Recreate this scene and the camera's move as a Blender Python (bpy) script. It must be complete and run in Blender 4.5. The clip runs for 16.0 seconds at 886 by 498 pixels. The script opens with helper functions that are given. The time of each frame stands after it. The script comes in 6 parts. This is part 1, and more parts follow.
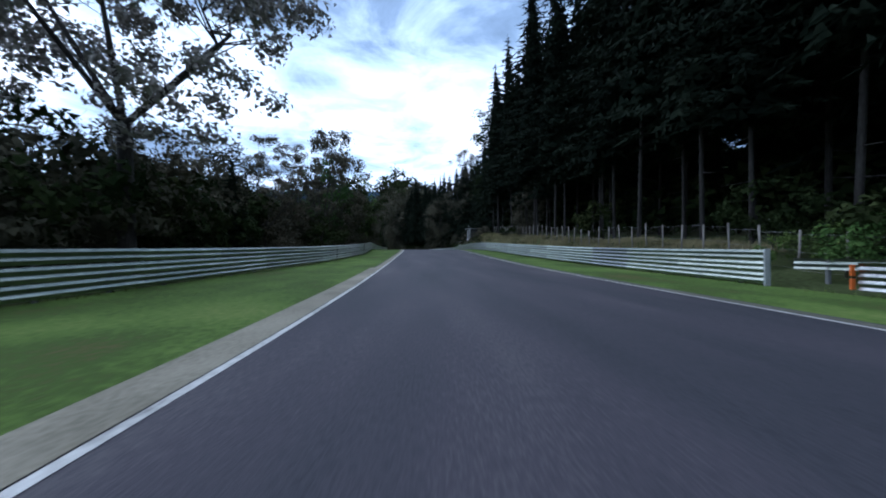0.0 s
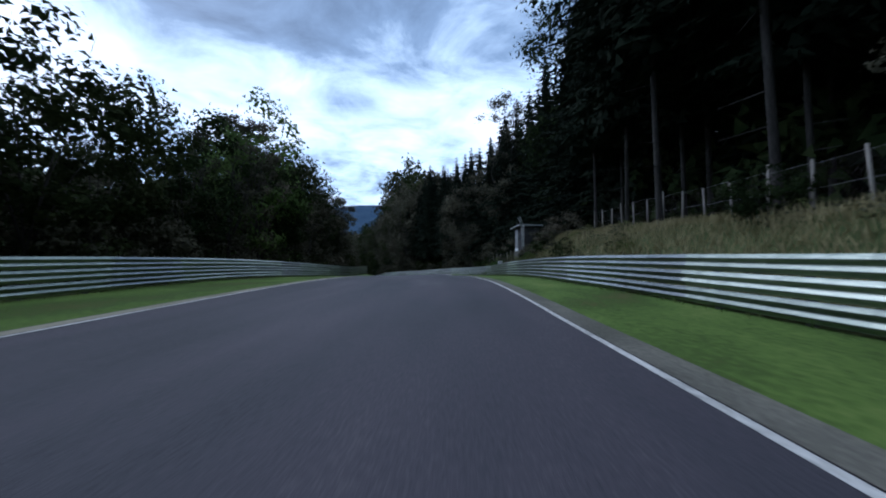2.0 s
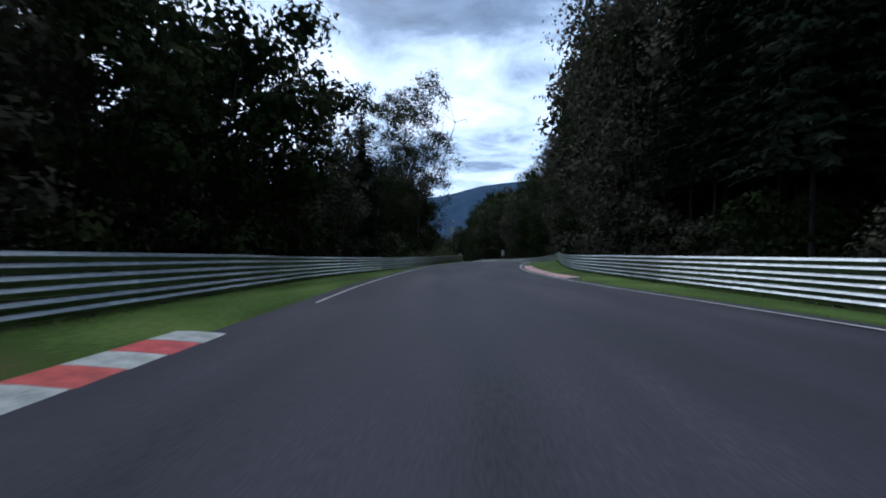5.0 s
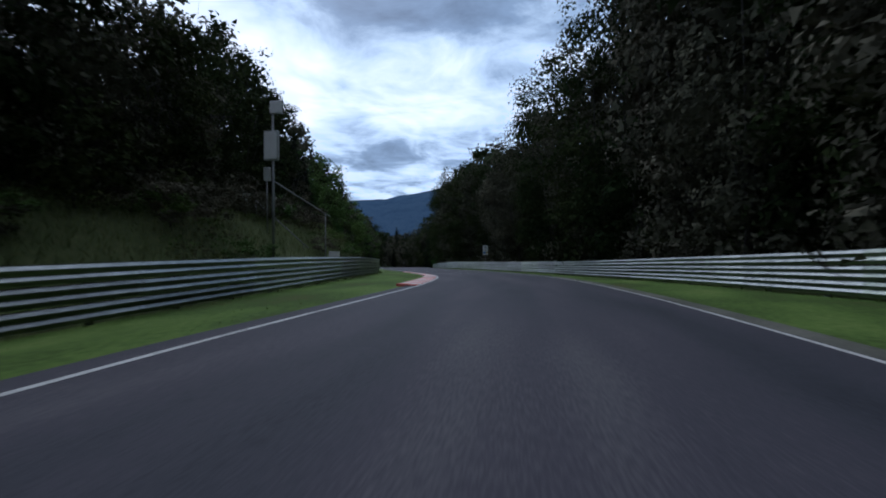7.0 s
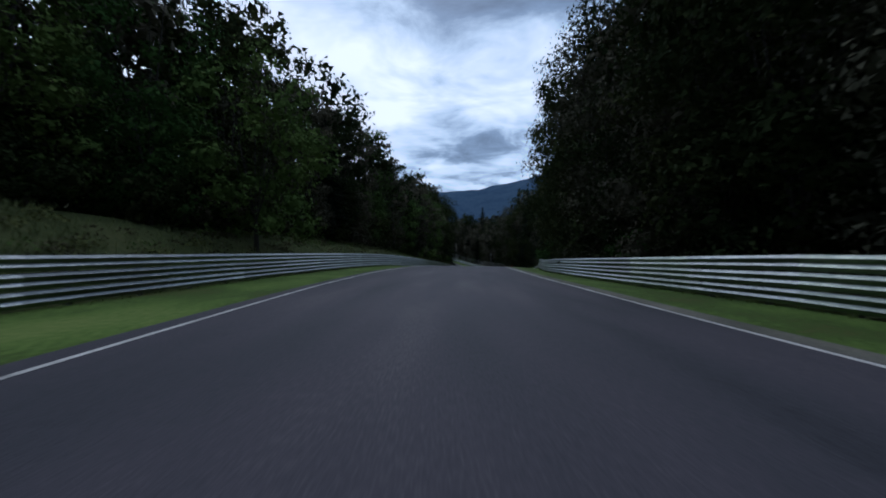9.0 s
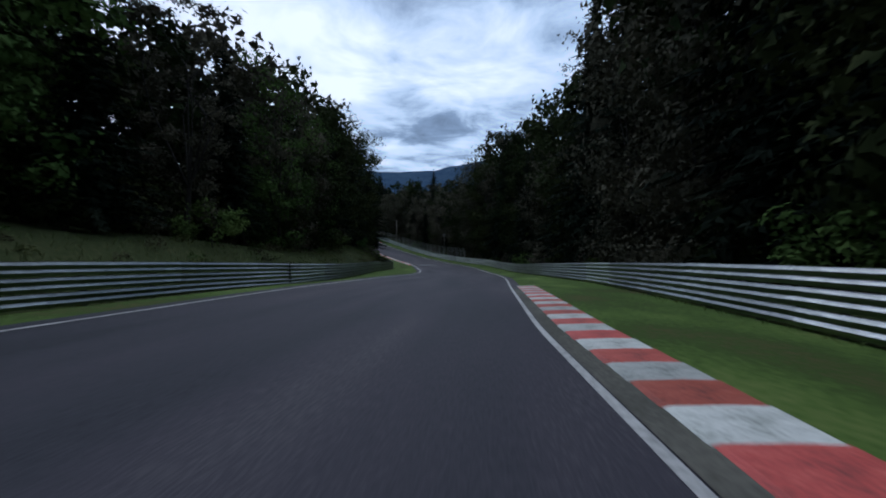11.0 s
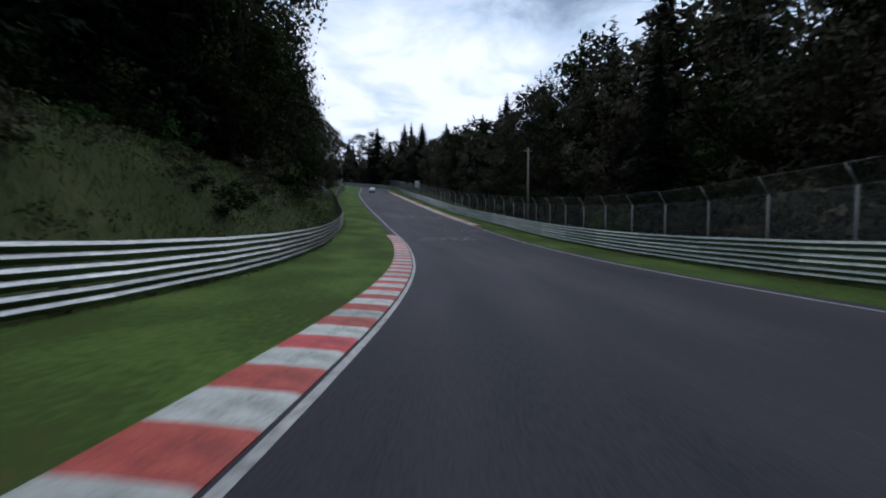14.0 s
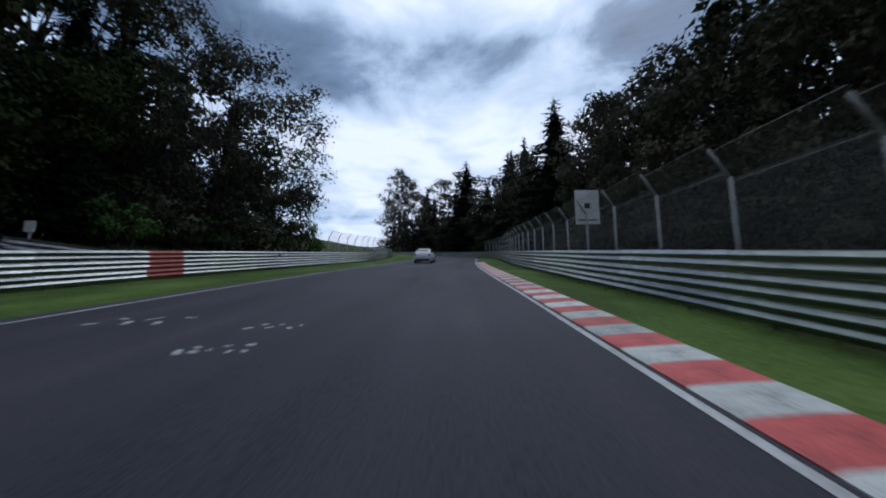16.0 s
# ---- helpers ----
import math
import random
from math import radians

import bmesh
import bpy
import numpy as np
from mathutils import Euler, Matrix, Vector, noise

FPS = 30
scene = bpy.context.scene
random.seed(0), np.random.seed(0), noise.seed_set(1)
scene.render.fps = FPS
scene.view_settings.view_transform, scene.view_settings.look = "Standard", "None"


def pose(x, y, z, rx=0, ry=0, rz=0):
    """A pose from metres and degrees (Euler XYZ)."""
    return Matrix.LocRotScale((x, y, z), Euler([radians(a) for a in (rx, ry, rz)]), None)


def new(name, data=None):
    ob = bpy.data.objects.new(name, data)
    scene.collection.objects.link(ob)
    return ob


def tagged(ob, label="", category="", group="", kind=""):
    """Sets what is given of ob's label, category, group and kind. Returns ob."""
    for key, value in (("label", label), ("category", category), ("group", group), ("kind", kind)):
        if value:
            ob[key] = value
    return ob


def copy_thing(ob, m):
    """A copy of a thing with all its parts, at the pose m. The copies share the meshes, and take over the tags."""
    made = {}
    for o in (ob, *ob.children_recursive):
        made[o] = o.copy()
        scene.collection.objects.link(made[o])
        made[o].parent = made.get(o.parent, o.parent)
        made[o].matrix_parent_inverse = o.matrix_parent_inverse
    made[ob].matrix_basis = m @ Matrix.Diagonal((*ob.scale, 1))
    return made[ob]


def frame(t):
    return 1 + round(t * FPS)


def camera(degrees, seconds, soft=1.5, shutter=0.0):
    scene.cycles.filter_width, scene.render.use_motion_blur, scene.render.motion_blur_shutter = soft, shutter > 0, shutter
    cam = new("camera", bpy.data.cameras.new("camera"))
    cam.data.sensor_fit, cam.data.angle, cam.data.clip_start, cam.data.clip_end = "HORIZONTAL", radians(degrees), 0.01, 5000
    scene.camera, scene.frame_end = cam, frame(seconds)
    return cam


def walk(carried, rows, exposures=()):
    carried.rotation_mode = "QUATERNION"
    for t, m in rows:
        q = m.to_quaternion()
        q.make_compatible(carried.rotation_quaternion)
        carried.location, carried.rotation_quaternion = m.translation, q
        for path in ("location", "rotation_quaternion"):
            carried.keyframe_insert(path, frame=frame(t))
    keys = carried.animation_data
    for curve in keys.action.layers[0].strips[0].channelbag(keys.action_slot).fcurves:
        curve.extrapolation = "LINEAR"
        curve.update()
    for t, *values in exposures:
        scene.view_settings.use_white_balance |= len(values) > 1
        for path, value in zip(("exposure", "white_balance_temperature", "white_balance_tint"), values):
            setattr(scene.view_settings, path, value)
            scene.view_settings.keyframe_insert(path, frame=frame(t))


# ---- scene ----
# A race track in a wooded valley, seen from a car that drives down into the dip and up the far slope.
cam = camera(99.0, 16.0, soft=1.9, shutter=0.08)

# seconds, eye x y z, yaw, pitch, roll
PATH = [
    (0.00, -2.366, 0.000, 1.200, -1.483, 0.774, 0.077),
    (0.50, -1.289, 10.993, 1.363, -1.772, 1.687, -0.181),
    (1.00, -0.425, 22.418, 1.625, -0.248, 2.309, 0.288),
    (1.50, 0.130, 34.305, 2.044, 1.286, 2.674, 0.014),
    (2.00, 0.300, 46.803, 2.579, 3.637, 3.008, -0.162),
    (2.50, -0.195, 59.600, 3.049, 7.034, 2.218, -0.033),
    (3.00, -1.588, 72.270, 3.227, 10.960, 0.025, 0.487),
    (3.50, -3.995, 84.494, 3.110, 15.731, -0.306, 0.656),
    (4.00, -7.230, 95.940, 2.909, 21.300, 0.089, -0.150),
    (4.20, -8.820, 100.380, 2.845, 23.700, 0.050, -0.200),
    (4.50, -10.563, 106.961, 2.741, 26.900, -0.200, -0.100),
    (5.00, -14.159, 118.007, 2.496, 30.600, -0.750, 0.150),
    (5.50, -18.814, 129.806, 2.162, 31.000, -1.050, 0.500),
    (6.00, -23.515, 141.883, 1.824, 28.000, -1.030, 0.950),
    (6.30, -26.266, 148.936, 1.642, 25.600, -1.060, 1.350),
    (6.50, -28.642, 153.744, 1.519, 25.075, -1.084, 1.484),
    (7.00, -34.326, 167.116, 1.143, 27.373, -1.053, 0.096),
    (7.50, -40.434, 180.770, 0.568, 29.506, -2.990, -0.410),
    (8.00, -47.135, 193.690, -0.284, 35.087, -2.964, -0.556),
    (8.50, -54.972, 205.738, -1.152, 39.251, -2.471, 0.176),
    (9.00, -63.446, 216.892, -1.918, 41.534, -2.350, 0.006),
    (9.20, -67.008, 220.927, -2.210, 41.200, -2.330, 0.030),
    (9.50, -71.515, 227.639, -2.628, 39.400, -2.279, 0.146),
    (10.00, -78.739, 238.267, -3.315, 36.514, -2.509, 0.285),
    (10.50, -85.430, 248.989, -4.125, 34.859, -3.512, 0.425),
    (11.00, -92.093, 259.992, -5.235, 34.825, -4.984, 0.565),
    (11.50, -99.267, 271.398, -6.739, 36.409, -6.405, 0.704),
    (12.00, -107.364, 283.311, -8.599, 38.410, -7.518, -0.833),
    (12.50, -116.148, 295.593, -10.598, 40.563, -6.784, -0.022),
    (13.00, -126.150, 307.721, -12.367, 45.580, -5.187, 0.312),
    (13.50, -137.834, 319.220, -13.852, 51.793, -5.395, 0.130),
    (14.00, -151.017, 329.759, -15.085, 58.300, -2.749, -0.219),
    (14.50, -165.633, 338.957, -15.219, 65.085, 2.479, -0.573),
    (15.00, -181.528, 347.082, -13.858, 68.628, 6.765, 0.675),
    (15.50, -198.422, 354.144, -11.428, 71.377, 9.176, 0.219),
    (16.00, -215.530, 360.716, -8.644, 74.306, 8.728, 0.200),
]
EXPOSURES = [(0.0, 0.16, 5310, 13), (1.0, -0.05, 5310, 13), (2.5, -0.15, 5360, 13), (3.5, -0.17, 5480, 13), (4.5, -0.2, 5510, 13), (6.5, -0.35, 5540, 13), (9.0, -0.68, 5490, 13), (11.5, -0.64, 5510, 13), (13.0, -0.48, 5760, 13), (14.5, -0.64, 5810, 13), (16.0, -0.69, 5640, 13)]
walk(cam, [(t, pose(x, y, z, 90 + pitch, 0, yaw) @ pose(0, 0, 0, 0, 0, roll))
           for t, x, y, z, yaw, pitch, roll in PATH], EXPOSURES)

# ---------------------------------------------------------------- sky and sun
SUN_ELEV, SUN_ROT = radians(42), radians(315)
world = bpy.data.worlds.new("overcast_sky")
scene.world = world
world.use_nodes = True
wn, wl = world.node_tree.nodes, world.node_tree.links
wn.clear()


def wnode(kind, **values):
    n = wn.new(kind)
    for key, value in values.items():
        n.inputs[key].default_value = value
    return n


sky = wn.new("ShaderNodeTexSky")
sky.sky_type, sky.sun_disc, sky.sun_elevation, sky.sun_rotation = "NISHITA", False, SUN_ELEV, SUN_ROT
coord = wn.new("ShaderNodeTexCoord")
split = wn.new("ShaderNodeSeparateXYZ")
wl.new(coord.outputs["Generated"], split.inputs[0])


def wmath(op, a, b=None, clamp=False):
    n = wn.new("ShaderNodeMath")
    n.operation, n.use_clamp = op, clamp
    for i, v in enumerate((a, b)):
        if v is None:
            continue
        if isinstance(v, (int, float)):
            n.inputs[i].default_value = v
        else:
            wl.new(v, n.inputs[i])
    return n.outputs[0]


up = wmath("MAXIMUM", split.outputs["Z"], 0.02)
flat_x = wmath("DIVIDE", split.outputs["X"], wmath("ADD", up, 0.12))
flat_y = wmath("DIVIDE", split.outputs["Y"], wmath("ADD", up, 0.12))
layer = wn.new("ShaderNodeCombineXYZ")
wl.new(flat_x, layer.inputs[0]), wl.new(flat_y, layer.inputs[1])
big = wnode("ShaderNodeTexNoise", Scale=0.62, Detail=7.0, Roughness=0.52, Distortion=0.25)
fine = wnode("ShaderNodeTexNoise", Scale=2.4, Detail=7.0, Roughness=0.60, Distortion=0.5)
wl.new(layer.outputs[0], big.inputs["Vector"]), wl.new(layer.outputs[0], fine.inputs["Vector"])
cloud = wmath("ADD", wmath("MULTIPLY", big.outputs["Fac"], 0.60), wmath("MULTIPLY", fine.outputs["Fac"], 0.40))
# long layers of cloud low in the sky
bands = wnode("ShaderNodeTexNoise", Scale=1.0, Detail=6.0, Roughness=0.62, Distortion=0.9)
drawn = wn.new("ShaderNodeCombineXYZ")
wl.new(wmath("MULTIPLY", split.outputs["X"], 2.2), drawn.inputs[0]), wl.new(wmath("MULTIPLY", split.outputs["Y"], 2.2), drawn.inputs[1])
wl.new(wmath("MULTIPLY", split.outputs["Z"], 15.0), drawn.inputs[2]), wl.new(drawn.outputs[0], bands.inputs["Vector"])
low = wmath("SUBTRACT", 1.0, wmath("MULTIPLY", split.outputs["Z"], 2.2), True)
cloud = wmath("ADD", cloud, wmath("MULTIPLY", wmath("MULTIPLY", wmath("SUBTRACT", bands.outputs["Fac"], 0.5), low), 0.55))
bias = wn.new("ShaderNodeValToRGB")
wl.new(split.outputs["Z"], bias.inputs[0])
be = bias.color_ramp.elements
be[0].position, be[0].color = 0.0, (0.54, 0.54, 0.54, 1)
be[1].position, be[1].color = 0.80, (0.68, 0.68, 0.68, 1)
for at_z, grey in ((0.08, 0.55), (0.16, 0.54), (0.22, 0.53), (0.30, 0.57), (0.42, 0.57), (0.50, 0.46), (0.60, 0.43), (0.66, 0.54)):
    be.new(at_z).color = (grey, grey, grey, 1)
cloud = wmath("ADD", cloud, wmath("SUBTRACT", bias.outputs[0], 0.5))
# brighter cloud low in the west
west = wmath("MULTIPLY", wmath("SUBTRACT", wmath("MULTIPLY", split.outputs["X"], -1.0), 0.62, True), low, True)
cloud = wmath("ADD", cloud, wmath("MULTIPLY", west, 0.40))
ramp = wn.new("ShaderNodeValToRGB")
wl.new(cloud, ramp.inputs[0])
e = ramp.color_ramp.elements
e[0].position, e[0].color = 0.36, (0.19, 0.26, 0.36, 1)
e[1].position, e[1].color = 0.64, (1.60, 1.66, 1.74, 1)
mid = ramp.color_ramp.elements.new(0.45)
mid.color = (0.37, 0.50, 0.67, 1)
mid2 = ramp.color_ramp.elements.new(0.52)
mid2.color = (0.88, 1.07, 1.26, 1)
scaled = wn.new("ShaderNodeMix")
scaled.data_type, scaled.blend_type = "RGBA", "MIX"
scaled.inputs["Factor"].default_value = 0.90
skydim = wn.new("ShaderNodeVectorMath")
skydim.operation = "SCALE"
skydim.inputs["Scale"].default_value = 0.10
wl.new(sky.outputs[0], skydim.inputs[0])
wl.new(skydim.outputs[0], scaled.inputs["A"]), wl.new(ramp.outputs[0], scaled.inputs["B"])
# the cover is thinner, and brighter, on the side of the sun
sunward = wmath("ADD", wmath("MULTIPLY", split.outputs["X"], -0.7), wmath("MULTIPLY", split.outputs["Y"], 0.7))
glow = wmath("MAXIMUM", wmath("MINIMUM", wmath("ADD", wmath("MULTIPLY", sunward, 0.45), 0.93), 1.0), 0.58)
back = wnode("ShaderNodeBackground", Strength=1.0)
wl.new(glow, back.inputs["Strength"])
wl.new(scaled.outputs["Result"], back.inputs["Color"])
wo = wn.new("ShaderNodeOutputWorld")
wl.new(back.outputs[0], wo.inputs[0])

sun_data = bpy.data.lights.new("sun", "SUN")
sun_data.energy, sun_data.angle, sun_data.color = 0.7, radians(30), (1.0, 0.985, 0.96)
sun = new("sun", sun_data)
sun.matrix_world = pose(0, 0, 60, 90 - math.degrees(SUN_ELEV), 0, 180 - math.degrees(SUN_ROT))

# ---------------------------------------------------------------- materials


def material(name, base, rough=0.85, metal=0.0, spec=0.3):
    m = bpy.data.materials.new(name)
    m.use_nodes = True
    b = m.node_tree.nodes["Principled BSDF"]
    b.inputs["Base Color"].default_value = (*base, 1)
    b.inputs["Roughness"].default_value = rough
    b.inputs["Metallic"].default_value = metal
    b.inputs["Specular IOR Level"].default_value = spec
    return m


def vary(m, stops, scale=2.0, fine=30.0, bump=0.0, stretch=(1, 1, 1), source="Object", mix=0.6, random_hue=0.0, detail=5.0, bump_scale=None):
    """Two-scale variation of a material's base colour over a colour ramp, and fine relief."""
    n, l = m.node_tree.nodes, m.node_tree.links
    b = n["Principled BSDF"]
    tc, mp = n.new("ShaderNodeTexCoord"), n.new("ShaderNodeMapping")
    mp.inputs["Scale"].default_value = stretch
    l.new(tc.outputs[source], mp.inputs["Vector"])
    a, f = n.new("ShaderNodeTexNoise"), n.new("ShaderNodeTexNoise")
    a.inputs["Scale"].default_value, a.inputs["Detail"].default_value = scale, detail
    f.inputs["Scale"].default_value, f.inputs["Detail"].default_value = fine, 3.0
    for t in (a, f):
        l.new(mp.outputs[0], t.inputs["Vector"])
    mixf = n.new("ShaderNodeMix")
    mixf.inputs[0].default_value = 1 - mix
    l.new(a.outputs["Fac"], mixf.inputs[2]), l.new(f.outputs["Fac"], mixf.inputs[3])
    r = n.new("ShaderNodeValToRGB")
    el = r.color_ramp.elements
    el[0].position, el[1].position = 0.32, 0.68
    el[0].color, el[1].color = (*stops[0], 1), (*stops[-1], 1)
    for i, c in enumerate(stops[1:-1]):
        x = el.new(0.32 + 0.36 * (i + 1) / (len(stops) - 1))
        x.color = (*c, 1)
    l.new(mixf.outputs[0], r.inputs[0])
    out = r.outputs[0]
    if random_hue:
        info, hsv, mm = n.new("ShaderNodeObjectInfo"), n.new("ShaderNodeHueSaturation"), n.new("ShaderNodeMapRange")
        mv = n.new("ShaderNodeMapRange")
        l.new(info.outputs["Random"], mm.inputs[0]), l.new(info.outputs["Random"], mv.inputs[0])
        mm.inputs[3].default_value, mm.inputs[4].default_value = 0.5 - random_hue, 0.5 + random_hue * 0.6
        mv.inputs[3].default_value, mv.inputs[4].default_value = 1.25, 0.75
        l.new(mm.outputs[0], hsv.inputs["Hue"]), l.new(mv.outputs[0], hsv.inputs["Value"])
        l.new(out, hsv.inputs["Color"])
        out = hsv.outputs[0]
    l.new(out, b.inputs["Base Color"])
    if bump:
        bp = n.new("ShaderNodeBump")
        bp.inputs["Strength"].default_value, bp.inputs["Distance"].default_value = bump, 0.02
        src = f.outputs["Fac"]
        if bump_scale:
            g = n.new("ShaderNodeTexNoise")
            g.inputs["Scale"].default_value, g.inputs["Detail"].default_value = bump_scale, 4.0
            l.new(mp.outputs[0], g.inputs["Vector"])
            src = g.outputs["Fac"]
        l.new(src, bp.inputs["Height"]), l.new(bp.outputs[0], b.inputs["Normal"])
    return m


ASPHALT = vary(material("asphalt", (0.05, 0.05, 0.055), 0.80, spec=0.28),
               [(0.017, 0.019, 0.025), (0.036, 0.037, 0.046), (0.052, 0.048, 0.060), (0.086, 0.083, 0.089)], 0.55, 42, 0.35, (1, 0.16, 1), "UV", 0.66, bump_scale=90)
ASPHALT_DARK = vary(material("dark_patch_asphalt", (0.045, 0.045, 0.05), 0.8), [(0.036, 0.036, 0.041), (0.056, 0.055, 0.06)], 0.6, 60, 0.3, (1, 0.3, 1), "UV")
WHITE_LINE = vary(material("worn_white_road_paint", (0.6, 0.6, 0.58), 0.7), [(0.22, 0.22, 0.21), (0.48, 0.48, 0.46), (0.64, 0.64, 0.62)], 1.5, 14, 0.1, (1, 0.5, 1), "UV", 0.5)
GRAFFITI = vary(material("faded_road_paint", (0.3, 0.3, 0.3), 0.8), [(0.12, 0.12, 0.13), (0.42, 0.42, 0.43), (0.64, 0.64, 0.64)], 1.6, 12, 0.0, (1, 1, 1), "Generated", 0.5)
GRAFFITI_NEW = vary(material("pale_road_paint", (0.6, 0.6, 0.6), 0.8), [(0.30, 0.30, 0.30), (0.60, 0.60, 0.60), (0.74, 0.74, 0.73)], 1.6, 12, 0.0, (1, 1, 1), "Generated", 0.5)
GRAFFITI_FAINT = vary(material("almost_gone_road_paint", (0.15, 0.15, 0.15), 0.8), [(0.055, 0.055, 0.058), (0.10, 0.10, 0.105), (0.40, 0.40, 0.40)], 1.1, 10, 0.0, (1, 1, 1), "Generated", 0.5)
YELLOW_PAINT = vary(material("faded_yellow_road_paint", (0.4, 0.35, 0.1), 0.8), [(0.16, 0.15, 0.08), (0.42, 0.38, 0.14)], 1.6, 12, 0.0, (1, 1, 1), "Generated", 0.5)
CONCRETE = vary(material("weathered_concrete", (0.3, 0.29, 0.27), 0.9), [(0.052, 0.056, 0.040), (0.10, 0.098, 0.080), (0.17, 0.163, 0.135)], 0.9, 18, 0.3, (1, 0.6, 1), "UV")
CONCRETE_PALE = vary(material("sandy_pale_concrete", (0.3, 0.28, 0.22), 0.9), [(0.12, 0.112, 0.080), (0.22, 0.205, 0.155), (0.30, 0.28, 0.215)], 0.9, 18, 0.3, (1, 0.6, 1), "UV")
KERB_RED = vary(material("worn_red_kerb_paint", (0.5, 0.08, 0.06), 0.65), [(0.20, 0.065, 0.055), (0.52, 0.105, 0.080), (0.62, 0.18, 0.14)], 2.5, 22, 0.15, (1, 1, 1), "Generated", 0.5, 0.01)
KERB_WHITE = vary(material("worn_white_kerb_paint", (0.7, 0.7, 0.68), 0.65), [(0.22, 0.24, 0.21), (0.52, 0.54, 0.50), (0.68, 0.69, 0.65)], 2.5, 22, 0.15, (1, 1, 1), "Generated", 0.5, 0.01)
STEEL = vary(material("weathered_galvanised_steel", (0.5, 0.52, 0.54), 0.30, 1.0, 0.5), [(0.12, 0.13, 0.13), (0.205, 0.217, 0.216), (0.33, 0.343, 0.34)], 1.2, 9, 0.05, (1, 0.35, 3), "Object", 0.55, 0.02)
STEEL_OLD = vary(material("chalky_old_galvanised_steel", (0.42, 0.46, 0.44), 0.36, 0.9, 0.4), [(0.15, 0.175, 0.16), (0.26, 0.29, 0.255), (0.38, 0.41, 0.355)], 1.2, 9, 0.05, (1, 0.35, 3), "Object", 0.55, 0.03)
RED_STEEL = vary(material("red_painted_steel", (0.4, 0.05, 0.04), 0.5), [(0.25, 0.04, 0.035), (0.45, 0.07, 0.05)], 2, 20, 0.05)
POST_STEEL = vary(material("grey_post_steel", (0.34, 0.35, 0.35), 0.6, 0.4), [(0.15, 0.155, 0.155), (0.29, 0.30, 0.30)], 3, 30, 0.05)
WIRE = material("fence_wire", (0.27, 0.28, 0.275), 0.6, 0.2)
FENCE_STEEL = vary(material("pale_galvanised_post", (0.34, 0.35, 0.35), 0.6, 0.3), [(0.22, 0.225, 0.22), (0.38, 0.39, 0.38)], 3, 30, 0.05)
DARK_WIRE = material("rusty_fence_wire", (0.07, 0.062, 0.055), 0.8, 0.1)
WOOD = vary(material("grey_weathered_wood", (0.25, 0.23, 0.2), 0.85), [(0.13, 0.12, 0.10), (0.26, 0.24, 0.21), (0.34, 0.32, 0.28)], 3, 30, 0.3, (3, 3, 0.3))
BARK_PALE = vary(material("pale_grey_bark", (0.2, 0.19, 0.17), 0.95), [(0.112, 0.1056, 0.096), (0.24, 0.224, 0.2), (0.416, 0.4, 0.352)], 3.5, 22, 0.8, (1.5, 1.5, 0.25))
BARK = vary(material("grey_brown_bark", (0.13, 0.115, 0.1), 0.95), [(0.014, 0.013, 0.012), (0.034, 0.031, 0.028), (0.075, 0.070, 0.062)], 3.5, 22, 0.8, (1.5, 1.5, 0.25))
VERGE = vary(material("mown_verge_grass", (0.06, 0.1, 0.03), 0.95, spec=0.1), [(0.096, 0.088, 0.036), (0.056, 0.092, 0.022), (0.094, 0.152, 0.034), (0.155, 0.20, 0.058)], 0.38, 9, 0.9, (1, 0.6, 1), "UV", 0.68, bump_scale=30)
BANK = vary(material("rough_bank_ground", (0.05, 0.07, 0.03), 0.95, spec=0.05), [(0.030, 0.040, 0.016), (0.060, 0.076, 0.030), (0.105, 0.112, 0.050)], 0.25, 5, 0.9, (1, 1, 1), "UV", 0.55, bump_scale=9)
FAR_GROUND = vary(material("woodland_floor", (0.04, 0.04, 0.02), 0.95, spec=0.1), [(0.022, 0.022, 0.012), (0.045, 0.045, 0.022)], 0.08, 1.2, 0.5)
STRAW = vary(material("dry_straw_grass", (0.2, 0.17, 0.09), 0.85, spec=0.15), [(0.165, 0.148, 0.066), (0.28, 0.245, 0.125), (0.39, 0.335, 0.19)], 0.35, 6)
GRASS_BLADE = vary(material("grass_blades", (0.08, 0.12, 0.035), 0.8, spec=0.15), [(0.080, 0.122, 0.030), (0.120, 0.165, 0.047), (0.17, 0.19, 0.075)], 0.5, 6)
DRY_GRASS = vary(material("tall_dry_grass", (0.12, 0.12, 0.06), 0.85, spec=0.15), [(0.075, 0.115, 0.038), (0.145, 0.18, 0.070), (0.27, 0.27, 0.15)], 0.22, 5)


def leafy(name, stops, hue=0.03):
    m = vary(material(name, stops[1], 0.85, spec=0.02), stops, 0.35, 3.0, 0, (1, 1, 1), "Object", 0.6, hue)
    n, l = m.node_tree.nodes, m.node_tree.links
    b, out = n["Principled BSDF"], n["Material Output"]
    tr, ms = n.new("ShaderNodeBsdfTranslucent"), n.new("ShaderNodeMixShader")
    ms.inputs[0].default_value = 0.06
    src = b.inputs["Base Color"].links[0].from_socket
    l.new(src, tr.inputs["Color"])
    l.new(b.outputs[0], ms.inputs[1]), l.new(tr.outputs[0], ms.inputs[2]), l.new(ms.outputs[0], out.inputs["Surface"])
    return m


